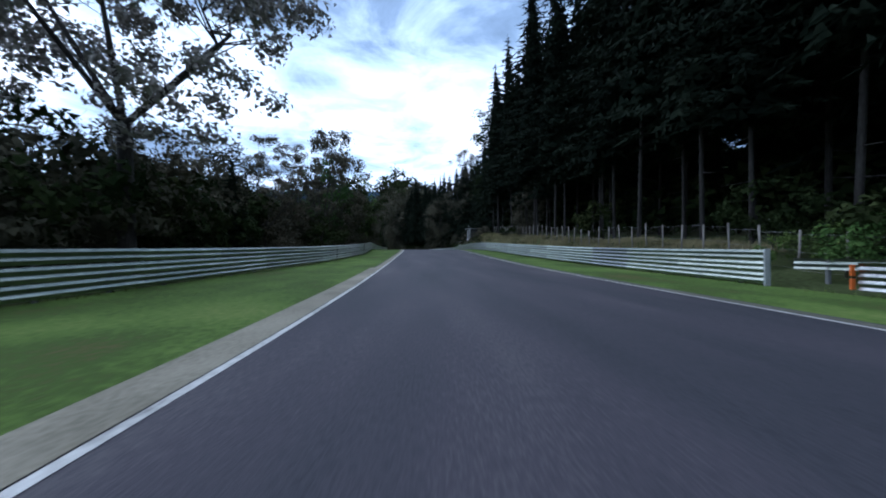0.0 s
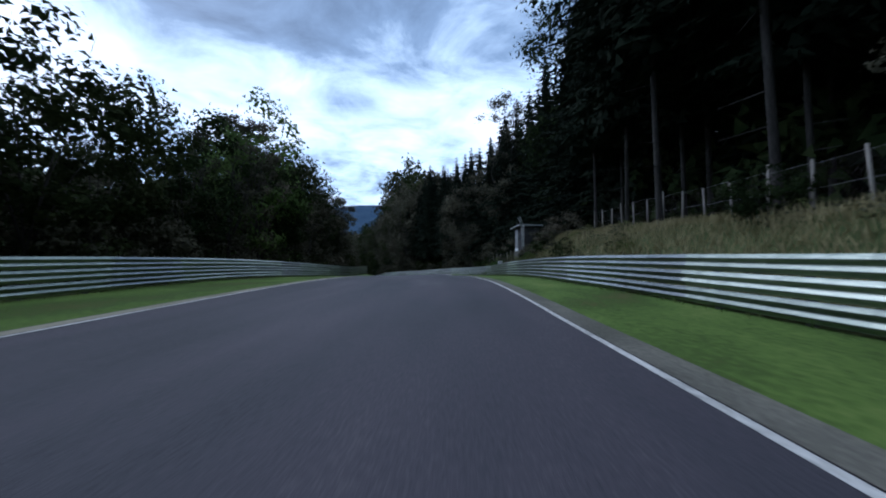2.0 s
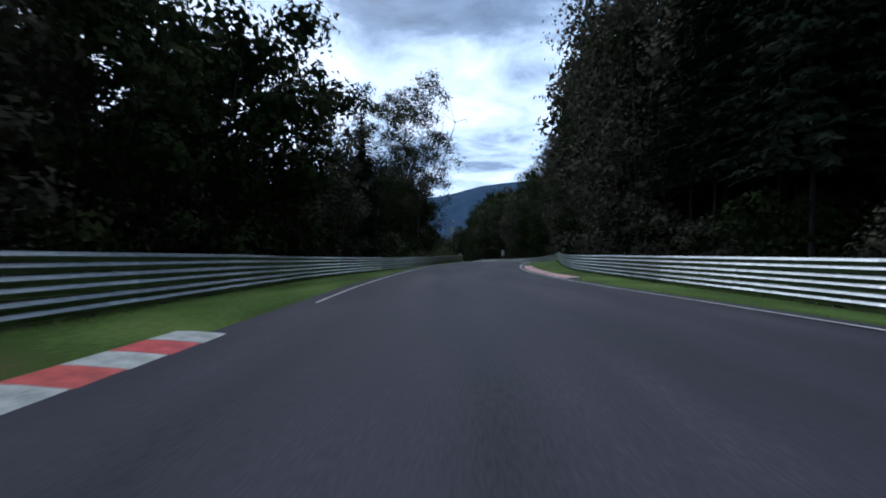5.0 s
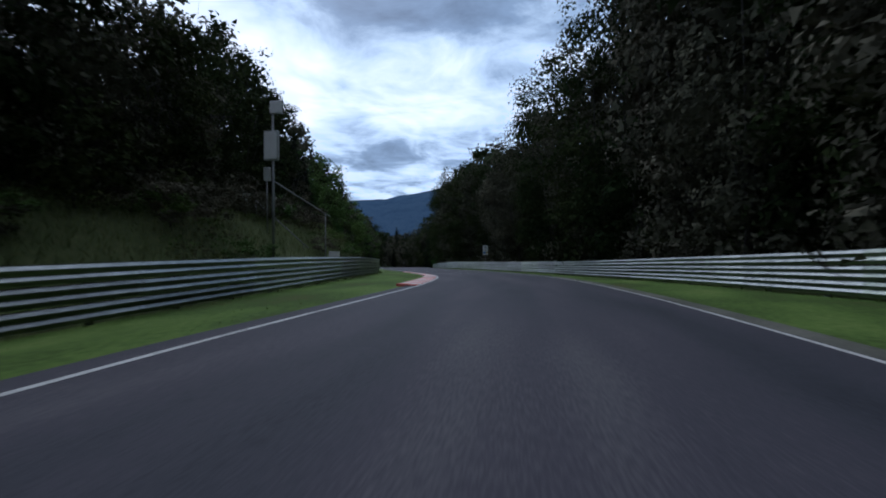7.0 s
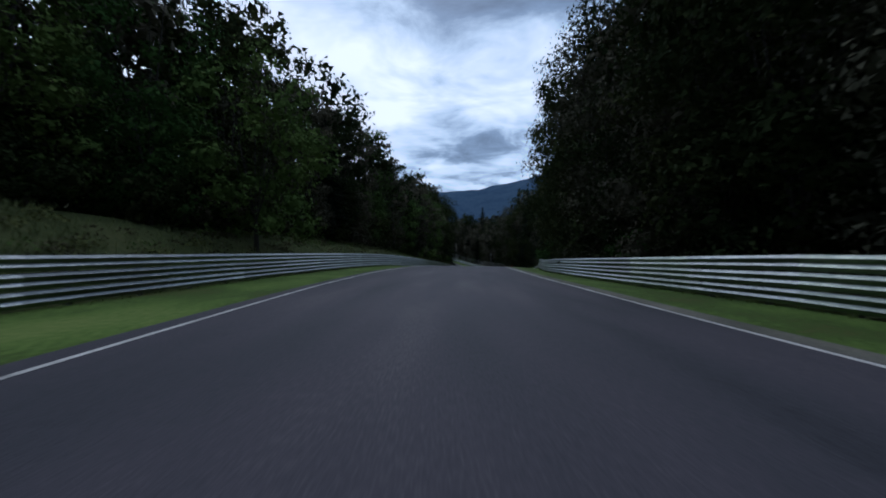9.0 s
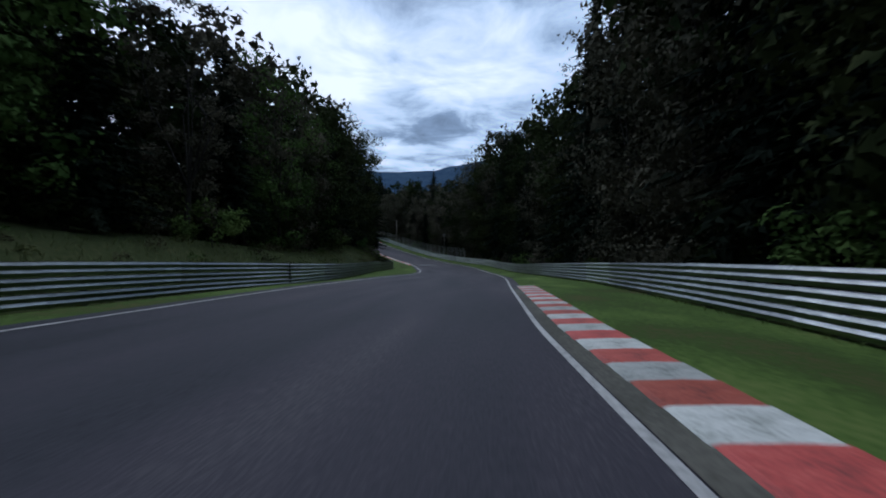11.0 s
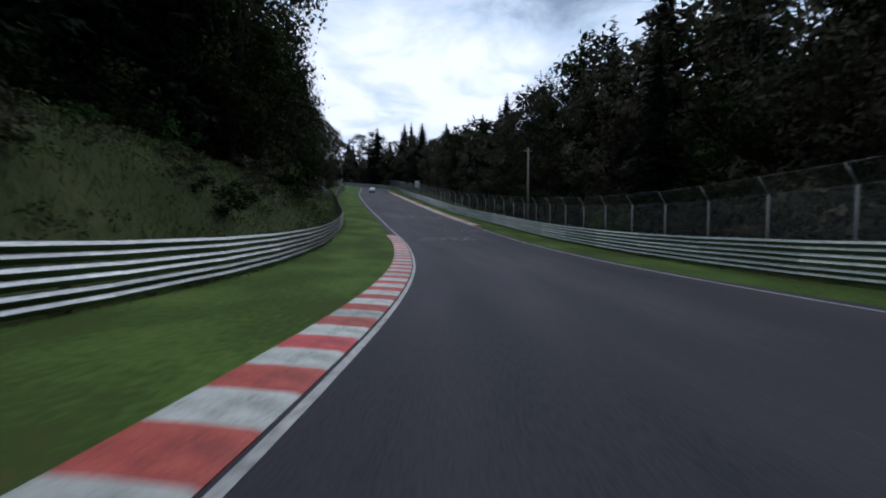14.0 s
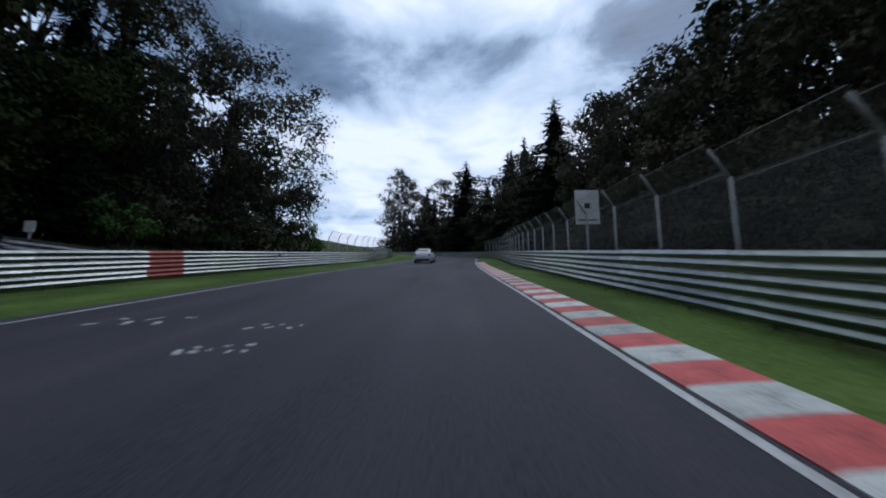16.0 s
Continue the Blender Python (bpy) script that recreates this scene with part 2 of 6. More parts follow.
LEAF = leafy("broadleaf_foliage", [(0.009, 0.015, 0.006), (0.024, 0.036, 0.013), (0.056, 0.070, 0.027)])
LEAF_DRY = leafy("dull_autumn_foliage", [(0.026, 0.0273, 0.0182), (0.078, 0.0767, 0.052), (0.1586, 0.1482, 0.1014)])
LEAF_BRIGHT = leafy("fresh_green_foliage", [(0.028, 0.0588, 0.0168), (0.07, 0.1288, 0.035), (0.1288, 0.196, 0.0588)])
WEED = leafy("bank_weed_leaves", [(0.045, 0.062, 0.022), (0.085, 0.112, 0.040), (0.13, 0.155, 0.060)])
WEED_DRY = leafy("dry_weed_stalks", [(0.060, 0.058, 0.034), (0.105, 0.100, 0.058), (0.165, 0.155, 0.092)])
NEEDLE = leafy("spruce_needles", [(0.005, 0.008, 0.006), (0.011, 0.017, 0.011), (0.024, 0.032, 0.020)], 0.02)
SIGN_WHITE = vary(material("white_sign_sheet", (0.72, 0.73, 0.72), 0.5), [(0.60, 0.61, 0.60), (0.76, 0.77, 0.76)], 2, 18, 0)
SIGN_BLACK = material("black_sign_paint", (0.02, 0.02, 0.02), 0.5)
SIGN_BLUE = material("blue_sign_paint", (0.03, 0.16, 0.42), 0.5)
SIGN_YELLOW = material("yellow_sign_paint", (0.7, 0.5, 0.04), 0.5)
SIGN_ORANGE = material("orange_paint", (0.75, 0.16, 0.03), 0.5)
CAR_WHITE = material("white_car_paint", (0.75, 0.76, 0.77), 0.25, spec=0.5)
CAR_GLASS = material("tinted_car_glass", (0.02, 0.025, 0.03), 0.06, spec=0.6)
CAR_TRIM = material("black_car_plastic", (0.02, 0.02, 0.022), 0.6)
TAIL_RED = material("red_tail_lamp", (0.45, 0.02, 0.02), 0.2, spec=0.5)
RUBBER = material("black_rubber", (0.015, 0.015, 0.016), 0.85)
CABIN = vary(material("grey_hut_cladding", (0.2, 0.2, 0.21), 0.8), [(0.20, 0.205, 0.21), (0.33, 0.33, 0.34)], 1.5, 12, 0.2, (1, 1, 4))
TARRED = vary(material("dark_tarred_boards", (0.05, 0.05, 0.052), 0.8), [(0.022, 0.022, 0.023), (0.055, 0.055, 0.057)], 1.5, 12, 0.2, (1, 1, 4))
ROOFING = vary(material("pale_roof_edge", (0.4, 0.42, 0.42), 0.6), [(0.28, 0.30, 0.30), (0.46, 0.48, 0.48)], 2, 14, 0.1)
# the blue of distance haze is put into the far woods' base colour
HILL = vary(material("haze_blue_wooded_hillside", (0.055, 0.085, 0.13), 1.0, spec=0.0), [(0.030, 0.056, 0.095), (0.046, 0.078, 0.125), (0.060, 0.095, 0.14)], 0.012, 0.09, 0.0, mix=0.5)

# ---------------------------------------------------------------- the road's line
KNOT, FIRST = 11.2842, -14.1053
CURVE = [9.83, 6.44, 2.83, -0.06, -0.87, 0.24, 2.07, 2.52, 0.96, 0.44, 6.4, 22.25, 10.1589, 0.33, -13.73, -9.76, -3.72, 2.91, 11.87, 15.44, 11.74, 4.36, -2.08, -5.06, -5.81, -5.4, -4.32, -2.65, -0.07, 3.96, 7.11, 7.07, 5.57, 6.4, 9.08, 10.17, 9.41, 7.96, 4.92, 0.99, -0.93, -1.12, -1.11, -1.93, -3.11, -3.25, 13, 13, 13, 13, 13, 13, 13, 8, 8, 8, 8, 8, 8, 8]
SLOPE = [0.00, 0.85, 1.70, 2.51, 3.90, 4.46, 3.86, 1.64, -0.82, -1.88, -1.35, -1.73, -2.56, -2.78, -2.47, -2.18, -2.56, -3.31, -5.10, -6.10, -5.92, -5.46, -5.36, -5.21, -5.38, -6.68, -8.82, -11.13, -12.95, -13.42, -13.21, -11.03, -8.84, -8.89, -7.27, -3.10, 2.25, 7.60, 12.22, 14.12, 15.34, 15.37, 14.80, 14.43, 14.52, 14.83, 15.14, 15.24, 15.03, 14.49, 13.63, 12.45, 10.97, 9.24, 7.32, 5.34, 3.37, 1.43, -0.47, -2.35]
HALF = [4.37, 4.38, 4.48, 4.49, 4.42, 4.34, 4.28, 4.48, 4.36, 4.20, 4.15, 4.50, 5.00, 4.70, 4.13, 4.07, 3.99, 4.12, 3.83, 3.91, 4.18, 4.44, 4.40, 4.72, 4.72, 4.40, 4.17, 3.78, 3.92, 4.27, 4.30, 4.43, 4.81, 4.57, 4.25, 4.27, 4.17, 4.17, 4.52, 4.48, 4.51, 4.45, 4.50, 4.40, 4.31, 4.30, 4.30, 4.30, 4.30, 4.30, 4.30, 4.30, 4.30, 4.30, 4.30, 4.30, 4.30, 4.30, 4.30, 4.30]
STEP = 1.0
s_knots = FIRST + KNOT * np.arange(len(CURVE))
S = np.arange(-60.0, 651.0, STEP)
turning = np.interp(S, s_knots, CURVE, left=0.0) * 1e-3
grade = np.interp(S, s_knots, SLOPE, left=0.0) * 1e-2
zero = int(60 / STEP)


def summed(values):
    total = np.concatenate([[0], np.cumsum((values[1:] + values[:-1]) / 2 * STEP)])
    return total - total[zero]


HEAD = summed(turning)
CENTRE_X, CENTRE_Y, CENTRE_Z = summed(-np.sin(HEAD)), summed(np.cos(HEAD)), summed(grade)


def half_width(s):
    return float(np.interp(s, s_knots, HALF))


def heading(s):
    return float(np.interp(s, S, HEAD))


def slope_at(s):
    return float(np.interp(s, S, grade))


def at(s, l, h=0.0):
    """The place s metres along the road, l metres to its right and h metres over its surface."""
    a = heading(s)
    tip = float(np.interp(s, (92, 100, 120, 134), (0.0, 0.035, 0.035, 0.0)))
    tip *= l if abs(l) < 5 else math.copysign(max(0.0, 5 - (abs(l) - 5) * 1.7), l)
    return Vector((float(np.interp(s, S, CENTRE_X)) + l * math.cos(a), float(np.interp(s, S, CENTRE_Y)) + l * math.sin(a),
                   float(np.interp(s, S, CENTRE_Z)) + h + tip))


def knots(s, pairs):
    return float(np.interp(s, [p[0] for p in pairs], [p[1] for p in pairs]))


RAIL_L = [(-60, 10.9), (10, 10.9), (20, 10.2), (31, 8.8), (43, 8.3), (56, 9.2), (70, 10.0), (81, 9.8), (92, 9.0), (100, 8.0), (105, 7.3), (113, 7.2), (122, 7.8), (140, 8.4), (165, 7.6), (178, 8.0),
          (193, 8.5), (209, 8.65), (216, 8.9), (225, 8.4), (240, 8.9), (270, 8.2), (303, 7.5), (318, 8.8), (333, 9.5), (348, 8.8), (364, 9.2), (385, 9.4), (402, 9.1), (420, 8.8), (440, 9.2), (460, 9.6), (650, 9.4)]
RAIL_R = [(-60, 9.2), (18, 9.0), (29, 8.9), (40, 8.3), (52, 8.1), (64, 7.8), (79, 8.4), (95, 9.2), (110, 7.6), (140, 7.9), (166, 8.3), (184, 8.1), (200, 7.3), (212, 7.8), (225, 8.0),
          (240, 7.7), (270, 8.2), (306, 9.0), (320, 8.2), (336, 8.5), (353, 9.0), (369, 7.9), (386, 7.4), (403, 7.7), (420, 8.2), (436, 7.5), (454, 7.4), (650, 7.6)]
BANK_L = [(-60, .2), (90, .3), (120, .5), (160, 1.5), (180, 2.8), (195, 3.4), (215, 4.5), (235, 3.2), (250, 2.5), (300, 2.2), (320, 2.2), (335, 3.2), (350, 3.0),
          (365, 4.0), (385, 4.8), (405, 4.3), (420, 2.2), (440, 1.8), (470, 1.3), (650, 1.0)]
BANK_R = [(-60, .3), (11, .4), (18, 1.4), (30, 1.6), (45, 2.0), (60, 2.4), (75, 3.1), (81, 2.9), (86, 2.6), (95, 2.2), (105, 1.0), (120, .3), (650, .2)]


# the verge inside the banked bends lies above the road's plane, outside a little below it
RISE_L = [(-60, 0), (98, 0), (103, .28), (115, .3), (122, .1), (132, 0), (158, -.45), (168, -.42), (182, -.15), (196, .12), (208, .22), (222, .2), (236, 0), (270, 0), (290, -.32), (304, -.40), (313, -.34), (320, -.14), (327, .14), (341, .1), (350, -.2), (358, -.14), (370, 0), (386, .12), (398, .24), (410, .24), (422, .02), (433, -.1), (442, 0), (650, 0)]
RISE_R = [(-60, 0), (100, 0), (112, .02), (126, -.05), (140, 0), (155, 0), (166, .15), (177, .42), (186, .18), (197, 0), (205, -.08), (225, -.08), (240, 0), (256, -.25), (270, -.42), (284, -.1), (294, 0), (308, .1), (322, .12), (334, -.05), (345, -.05), (355, 0), (375, 0), (395, -.05), (415, -.05), (432, -.15), (442, -.05), (452, 0), (650, 0)]


def verge_rise(s, l):
    side = 1 if l > 0 else -1
    full = knots(s, RISE_R if side > 0 else RISE_L)
    return full * max(0.0, min(1.0, (abs(l) - 5.2) / max(0.5, rail_offset(s, side) - 5.2)))


def rail_offset(s, side):
    return knots(s, RAIL_R if side > 0 else RAIL_L)


def ground_height(s, l):
    """Height of the ground over the road's surface."""
    side = 1 if l > 0 else -1
    out = abs(l) - rail_offset(s, side) - 0.5
    if out <= 0:
        return verge_rise(s, l) - 0.03 * max(0.0, min(1.0, (abs(l) - 5.2) / 1.0))
    rise = knots(s, BANK_R if side > 0 else BANK_L)
    span = 4.8 if side < 0 else 3.2
    u = min(1.0, out / span)
    far = max(0.0, out - span)
    bumps = 0.22 * noise.noise(Vector((s * 0.22, l * 0.3, 3.0))) * min(1.0, out)
    return verge_rise(s, l) - 0.03 + rise * (u * u * (3 - 2 * u)) + far * 0.10 + bumps


def on_ground(s, l, sink=0.0):
    return at(s, l, ground_height(s, l) - sink)


# ---------------------------------------------------------------- mesh helpers
def mesh_of(name, verts, faces, mats, uv=None, smooth=False, face_mats=None):
    me = bpy.data.meshes.new(name)
    me.from_pydata([tuple(v) for v in verts], [], faces)
    for m in mats:
        me.materials.append(m)
    if uv is not None:
        layer_ = me.uv_layers.new(name="uv")
        loops = np.empty(len(me.loops), dtype=np.int32)
        me.loops.foreach_get("vertex_index", loops)
        layer_.data.foreach_set("uv", np.asarray(uv, dtype=np.float32)[loops].ravel())
    if smooth:
        me.polygons.foreach_set("use_smooth", [True] * len(me.polygons))
    if face_mats is not None:
        me.polygons.foreach_set("material_index", face_mats)
    me.update()
    return me


def from_bm(name, bm, mat, smooth=False):
    bmesh.ops.recalc_face_normals(bm, faces=bm.faces)
    me = bpy.data.meshes.new(name)
    bm.to_mesh(me)
    bm.free()
    me.materials.append(mat)
    if smooth:
        me.polygons.foreach_set("use_smooth", [True] * len(me.polygons))
    return me


def part(name, me, parent, label="", m=None):
    ob = new(name, me)
    ob.parent = parent
    if m is not None:
        ob.matrix_basis = m
    return tagged(ob, label)


def box(bm, x0, x1, y0, y1, z0, z1, bevel=0.0):
    r = bmesh.ops.create_cube(bm, size=1.0, matrix=Matrix.LocRotScale(((x0 + x1) / 2, (y0 + y1) / 2, (z0 + z1) / 2), None, (x1 - x0, y1 - y0, z1 - z0)))
    if bevel:
        edges = {ed for v in r["verts"] for ed in v.link_edges}
        bmesh.ops.bevel(bm, geom=list(edges), offset=bevel, segments=1, affect="EDGES")


def box_mesh(name, mat, dims, bevel=0.0):
    bm = bmesh.new()
    box(bm, *dims, bevel)
    return from_bm(name, bm, mat)


def tube(bm, a, b, ra, rb, sides=8, caps=True):
    """A tapered round bar from a to b."""
    a, b = Vector(a), Vector(b)
    q = (b - a).to_track_quat("Z", "Y")
    rings = []
    for c, r in ((a, ra), (b, rb)):
        rings.append([bm.verts.new(c + q @ Vector((r * math.cos(2 * math.pi * i / sides), r * math.sin(2 * math.pi * i / sides), 0))) for i in range(sides)])
    for i in range(sides):
        bm.faces.new((rings[0][i], rings[0][(i + 1) % sides], rings[1][(i + 1) % sides], rings[1][i]))
    if caps:
        bm.faces.new(rings[0][::-1]), bm.faces.new(rings[1])


def along(s, l, h=0.0, turn=0.0):
    """A pose on the road at s, l, h with its y axis along the road, tilted with the slope."""
    return Matrix.Translation(at(s, l, h)) @ Euler((math.atan(slope_at(s)), 0, heading(s) + turn)).to_matrix().to_4x4()


def upright(s, l, h=0.0, turn=0.0):
    return Matrix.Translation(at(s, l, h)) @ Matrix.Rotation(heading(s) + turn, 4, "Z")


# ---------------------------------------------------------------- ground, road, verges
def ribbon(name, label, offsets, s0, s1, step, mat, height=0.0, kind="structure", category="", lift=None):
    """A strip of the ground between lateral offsets that may change along the road."""
    ss = np.arange(s0, s1 + step * 0.5, step)
    verts, uv, faces = [], [], []
    for s in ss:
        row = offsets(float(s))
        for l in row:
            h = height if lift is None else lift(float(s), l)
            verts.append(at(float(s), l, h))
            uv.append((l, s))
    n = len(offsets(float(ss[0])))
    for i in range(len(ss) - 1):
        for j in range(n - 1):
            a = i * n + j
            faces.append((a, a + 1, a + n + 1, a + n))
    ob = new(name, mesh_of(name, verts, faces, [mat], uv, True))
    return tagged(ob, label, category or name.replace("_", " "), kind=kind)


ROAD0, ROAD1 = -55, 640
ribbon("road", "dark grey worn asphalt race track surface", lambda s: [-half_width(s) - 0.5, -3, -1.5, 0, 1.5, 3, half_width(s) + 0.5], ROAD0, ROAD1, 1.0, ASPHALT, 0.0, category="road")


def near_ground(s):
    left, right = rail_offset(s, -1), rail_offset(s, 1)
    row = [-left - d for d in (18, 13, 10, 7.5, 5.5, 4, 2.8, 1.6, 0.7, 0.1)] + [-(left + 5.2) / 2, -5.6, -half_width(s) - 0.25]
    row += [half_width(s) + 0.25, 5.6, (right + 5.2) / 2] + [right + d for d in (0.1, 0.7, 1.6, 2.8, 4, 5.5, 7.5, 10, 13, 18)]
    return row


def verge_lift(s, l):
    w = half_width(s)
    if abs(l) < w + 0.3:
        return -0.06
    return ground_height(s, l) + 0.012


terrain = ribbon("ground", "grass verges and rough banks beside the track", near_ground, ROAD0, ROAD1, 1.5, VERGE, lift=verge_lift, category="ground")
me = terrain.data
me.materials.append(BANK)
cols = 26 - 1
me.polygons.foreach_set("material_index", [0 if 9 <= (i % cols) <= cols - 10 else 1 for i in range(len(me.polygons))])


# the land beyond: one sheet out to the horizon
def far_sheet():
    xs = np.concatenate([[-4200, -2500, -1500, -1000, -700], np.arange(-560, 260, 9.0), [320, 420, 600, 900, 1500, 2500, 4200]])
    ys = np.concatenate([[-4000, -2500, -1500, -900, -500, -250, -120], np.arange(-60, 700, 9.0), [760, 900, 1200, 1700, 2600, 4200]])
    gx, gy = np.meshgrid(xs, ys)
    px, py = gx.ravel(), gy.ravel()
    verts = []
    for x, y in zip(px, py):
        d2 = (CENTRE_X - x) ** 2 + (CENTRE_Y - y) ** 2
        i = int(d2.argmin())
        d = math.sqrt(d2[i])
        z = CENTRE_Z[i]
        s = float(S[i])
        side = 1 if (x - CENTRE_X[i]) * math.cos(HEAD[i]) + (y - CENTRE_Y[i]) * math.sin(HEAD[i]) > 0 else -1
        if d < 27:
            # kept under the near ground and well under the road
            h = -2.2
        else:
            h = ground_height(s, side * 27) - 1.2 + min(d - 27, 60) * 0.10
        fade = max(0.0, min(1.0, (d - 120) / 500))
        verts.append((x, y, (z + h) * (1 - fade) - 8 * fade + 2.0 * noise.noise(Vector((x * 0.01, y * 0.01, 0))) * min(1, d / 200)))
    n = len(xs)
    faces = [(j * n + i, j * n + i + 1, (j + 1) * n + i + 1, (j + 1) * n + i) for j in range(len(ys) - 1) for i in range(n - 1)]
    ob = new("ground_far", mesh_of("ground_far", verts, faces, [FAR_GROUND], None, True))
    tagged(ob, "dark woodland floor rising away from the track", "ground", kind="structure")


far_sheet()


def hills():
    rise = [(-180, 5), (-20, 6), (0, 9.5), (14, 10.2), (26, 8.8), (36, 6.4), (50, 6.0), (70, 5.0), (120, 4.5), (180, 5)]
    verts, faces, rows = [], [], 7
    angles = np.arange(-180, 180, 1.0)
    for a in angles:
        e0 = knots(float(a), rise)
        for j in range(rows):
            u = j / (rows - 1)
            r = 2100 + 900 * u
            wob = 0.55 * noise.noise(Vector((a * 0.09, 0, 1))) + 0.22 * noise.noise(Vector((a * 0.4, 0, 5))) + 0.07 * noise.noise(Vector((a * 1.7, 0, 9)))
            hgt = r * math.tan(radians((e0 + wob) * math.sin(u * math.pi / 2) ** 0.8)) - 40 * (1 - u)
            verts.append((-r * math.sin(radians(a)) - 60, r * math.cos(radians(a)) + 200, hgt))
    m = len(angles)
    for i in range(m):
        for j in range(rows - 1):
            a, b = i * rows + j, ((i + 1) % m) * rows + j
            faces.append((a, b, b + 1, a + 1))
    # dark forest hills, their haze painted into the colour
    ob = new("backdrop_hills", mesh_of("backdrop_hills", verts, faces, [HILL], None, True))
    tagged(ob, "wooded hills on the far horizon, haze painted in as blue", "hills", kind="structure")


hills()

# ---------------------------------------------------------------- lines and edges of the road
LINES = [("white_line_left", -1, -55, 640), ("white_line_right", 1, -55, 640)]
for nm, side, a, b in LINES:
    ribbon(nm, "worn white edge line painted on the asphalt", lambda s, side=side: sorted([side * (half_width(s) - 0.045), side * (half_width(s) + 0.055)]), a, b, 1.0, WHITE_LINE, 0.006, category="road marking")
# concrete strips between asphalt and grass
for nm, side, a, b, wide in (("concrete_edge_left", -1, -55, 22, 0.6), ("concrete_edge_left_middle", -1, 22, 94, 0.35), ("concrete_edge_right", 1, 24, 110, 0.45), ("concrete_edge_right_start", 1, -55, 24, 0.3),
                             ("concrete_edge_bend", -1, 94, 102.5, 0.9), ("concrete_edge_right_apex", 1, 158.9, 163, 0.85), ("concrete_edge_right_middle", 1, 163, 200, 0.5), ("concrete_edge_right_dip", 1, 225, 300, 0.45), ("concrete_edge_right_far", 1, 318, 380, 0.2)):
    ribbon(nm, "weathered concrete strip between asphalt and grass", lambda s, side=side, wide=wide: sorted([side * (half_width(s) + 0.07), side * (half_width(s) + 0.07 + wide)]), a, b, 1.0, CONCRETE_PALE if side < 0 and a < 60 else CONCRETE, 0.010, category="edge strip")


# ---------------------------------------------------------------- kerbs
def kerb(label, side, s0, s1, width, block=0.62, gap=0.10, start_red=True, rise=0.07):
    thing = tagged(new("kerb"), label, "kerb")
    thing.matrix_world = along((s0 + s1) / 2, side * (half_width((s0 + s1) / 2) + 0.3))
    inv = thing.matrix_world.inverted()
    n = max(1, int((s1 - s0) / block))
    shapes = {}
    for red in (True, False):
        bm = bmesh.new()
        # a low ridge block that rises away from the road
        prof = [(0, -0.06), (0, 0.012), (0.06, 0.03), (width * 0.3, rise * 0.62), (width * 0.6, rise * 0.9), (width * 0.95, rise), (width, rise - 0.03), (width, -0.06)]
        y0, y1 = -block / 2 + 0.004, block / 2 - 0.004
        a = [bm.verts.new((side * x, y0, z)) for x, z in prof]
        b = [bm.verts.new((side * x, y1, z)) for x, z in prof]
        for i in range(len(prof) - 1):
            bm.faces.new((a[i], a[i + 1], b[i + 1], b[i]))
        bm.faces.new(a), bm.faces.new(b[::-1])
        shapes[red] = from_bm("kerb_block", bm, KERB_RED if red else KERB_WHITE)
    for i in range(n):
        s = s0 + (i + 0.5) * block
        red = (i % 2 == 0) == start_red
        part("kerb_block", shapes[red], thing, "", inv @ along(s, side * (half_width(s) + gap)))
    return thing


# ---------------------------------------------------------------- guard rails
def rail_profile():
    """Half section of a W-beam: (out towards the road, up)."""
    return [(0.004, 0.0), (0.010, 0.014), (0.084, 0.062), (0.094, 0.070), (0.096, 0.078), (0.094, 0.086), (0.084, 0.092), (0.010, 0.142), (0.004, 0.155),
            (0.010, 0.168), (0.084, 0.216), (0.094, 0.224), (0.096, 0.232), (0.094, 0.240), (0.084, 0.246), (0.010, 0.296), (0.0, 0.310)]


SEG = 4.0


def beam_mesh(mat, flip, length=SEG):
    prof = [(x * 0.56, z * 1.16) for x, z in rail_profile()]
    bm = bmesh.new()
    rows = []
    for y in (-length / 2 - 0.08, length / 2 + 0.08):
        front = [bm.verts.new((-flip * x, y, z)) for x, z in prof]
        rear = [bm.verts.new((-flip * (x - 0.008), y, z)) for x, z in prof]
        rows.append(front + rear[::-1])
    k = len(rows[0])
    for i in range(k):
        j = (i + 1) % k
        bm.faces.new((rows[0][i], rows[0][j], rows[1][j], rows[1][i]))
    return from_bm("rail_beam", bm, mat)


def post_mesh(flip):
    bm = bmesh.new()
    x0, x1 = sorted((flip * 0.02, flip * 0.13))
    box(bm, x0, x1, -0.05, -0.042, -0.5, 1.16)
    box(bm, x0, x1, 0.042, 0.05, -0.5, 1.16)
    xm = (x0 + x1) / 2
    box(bm, xm - 0.004, xm + 0.004, -0.042, 0.042, -0.5, 1.16)
    return from_bm("rail_post", bm, POST_STEEL)


BEAMS = {(flip, old): beam_mesh(STEEL_OLD if old else STEEL, flip) for flip in (1, -1) for old in (True, False)}
BEAMS_RED = {flip: beam_mesh(RED_STEEL, flip) for flip in (1, -1)}
POSTS = {flip: post_mesh(flip) for flip in (1, -1)}
LEVELS = (0.05, 0.435, 0.82)
rnd = random.Random(11)


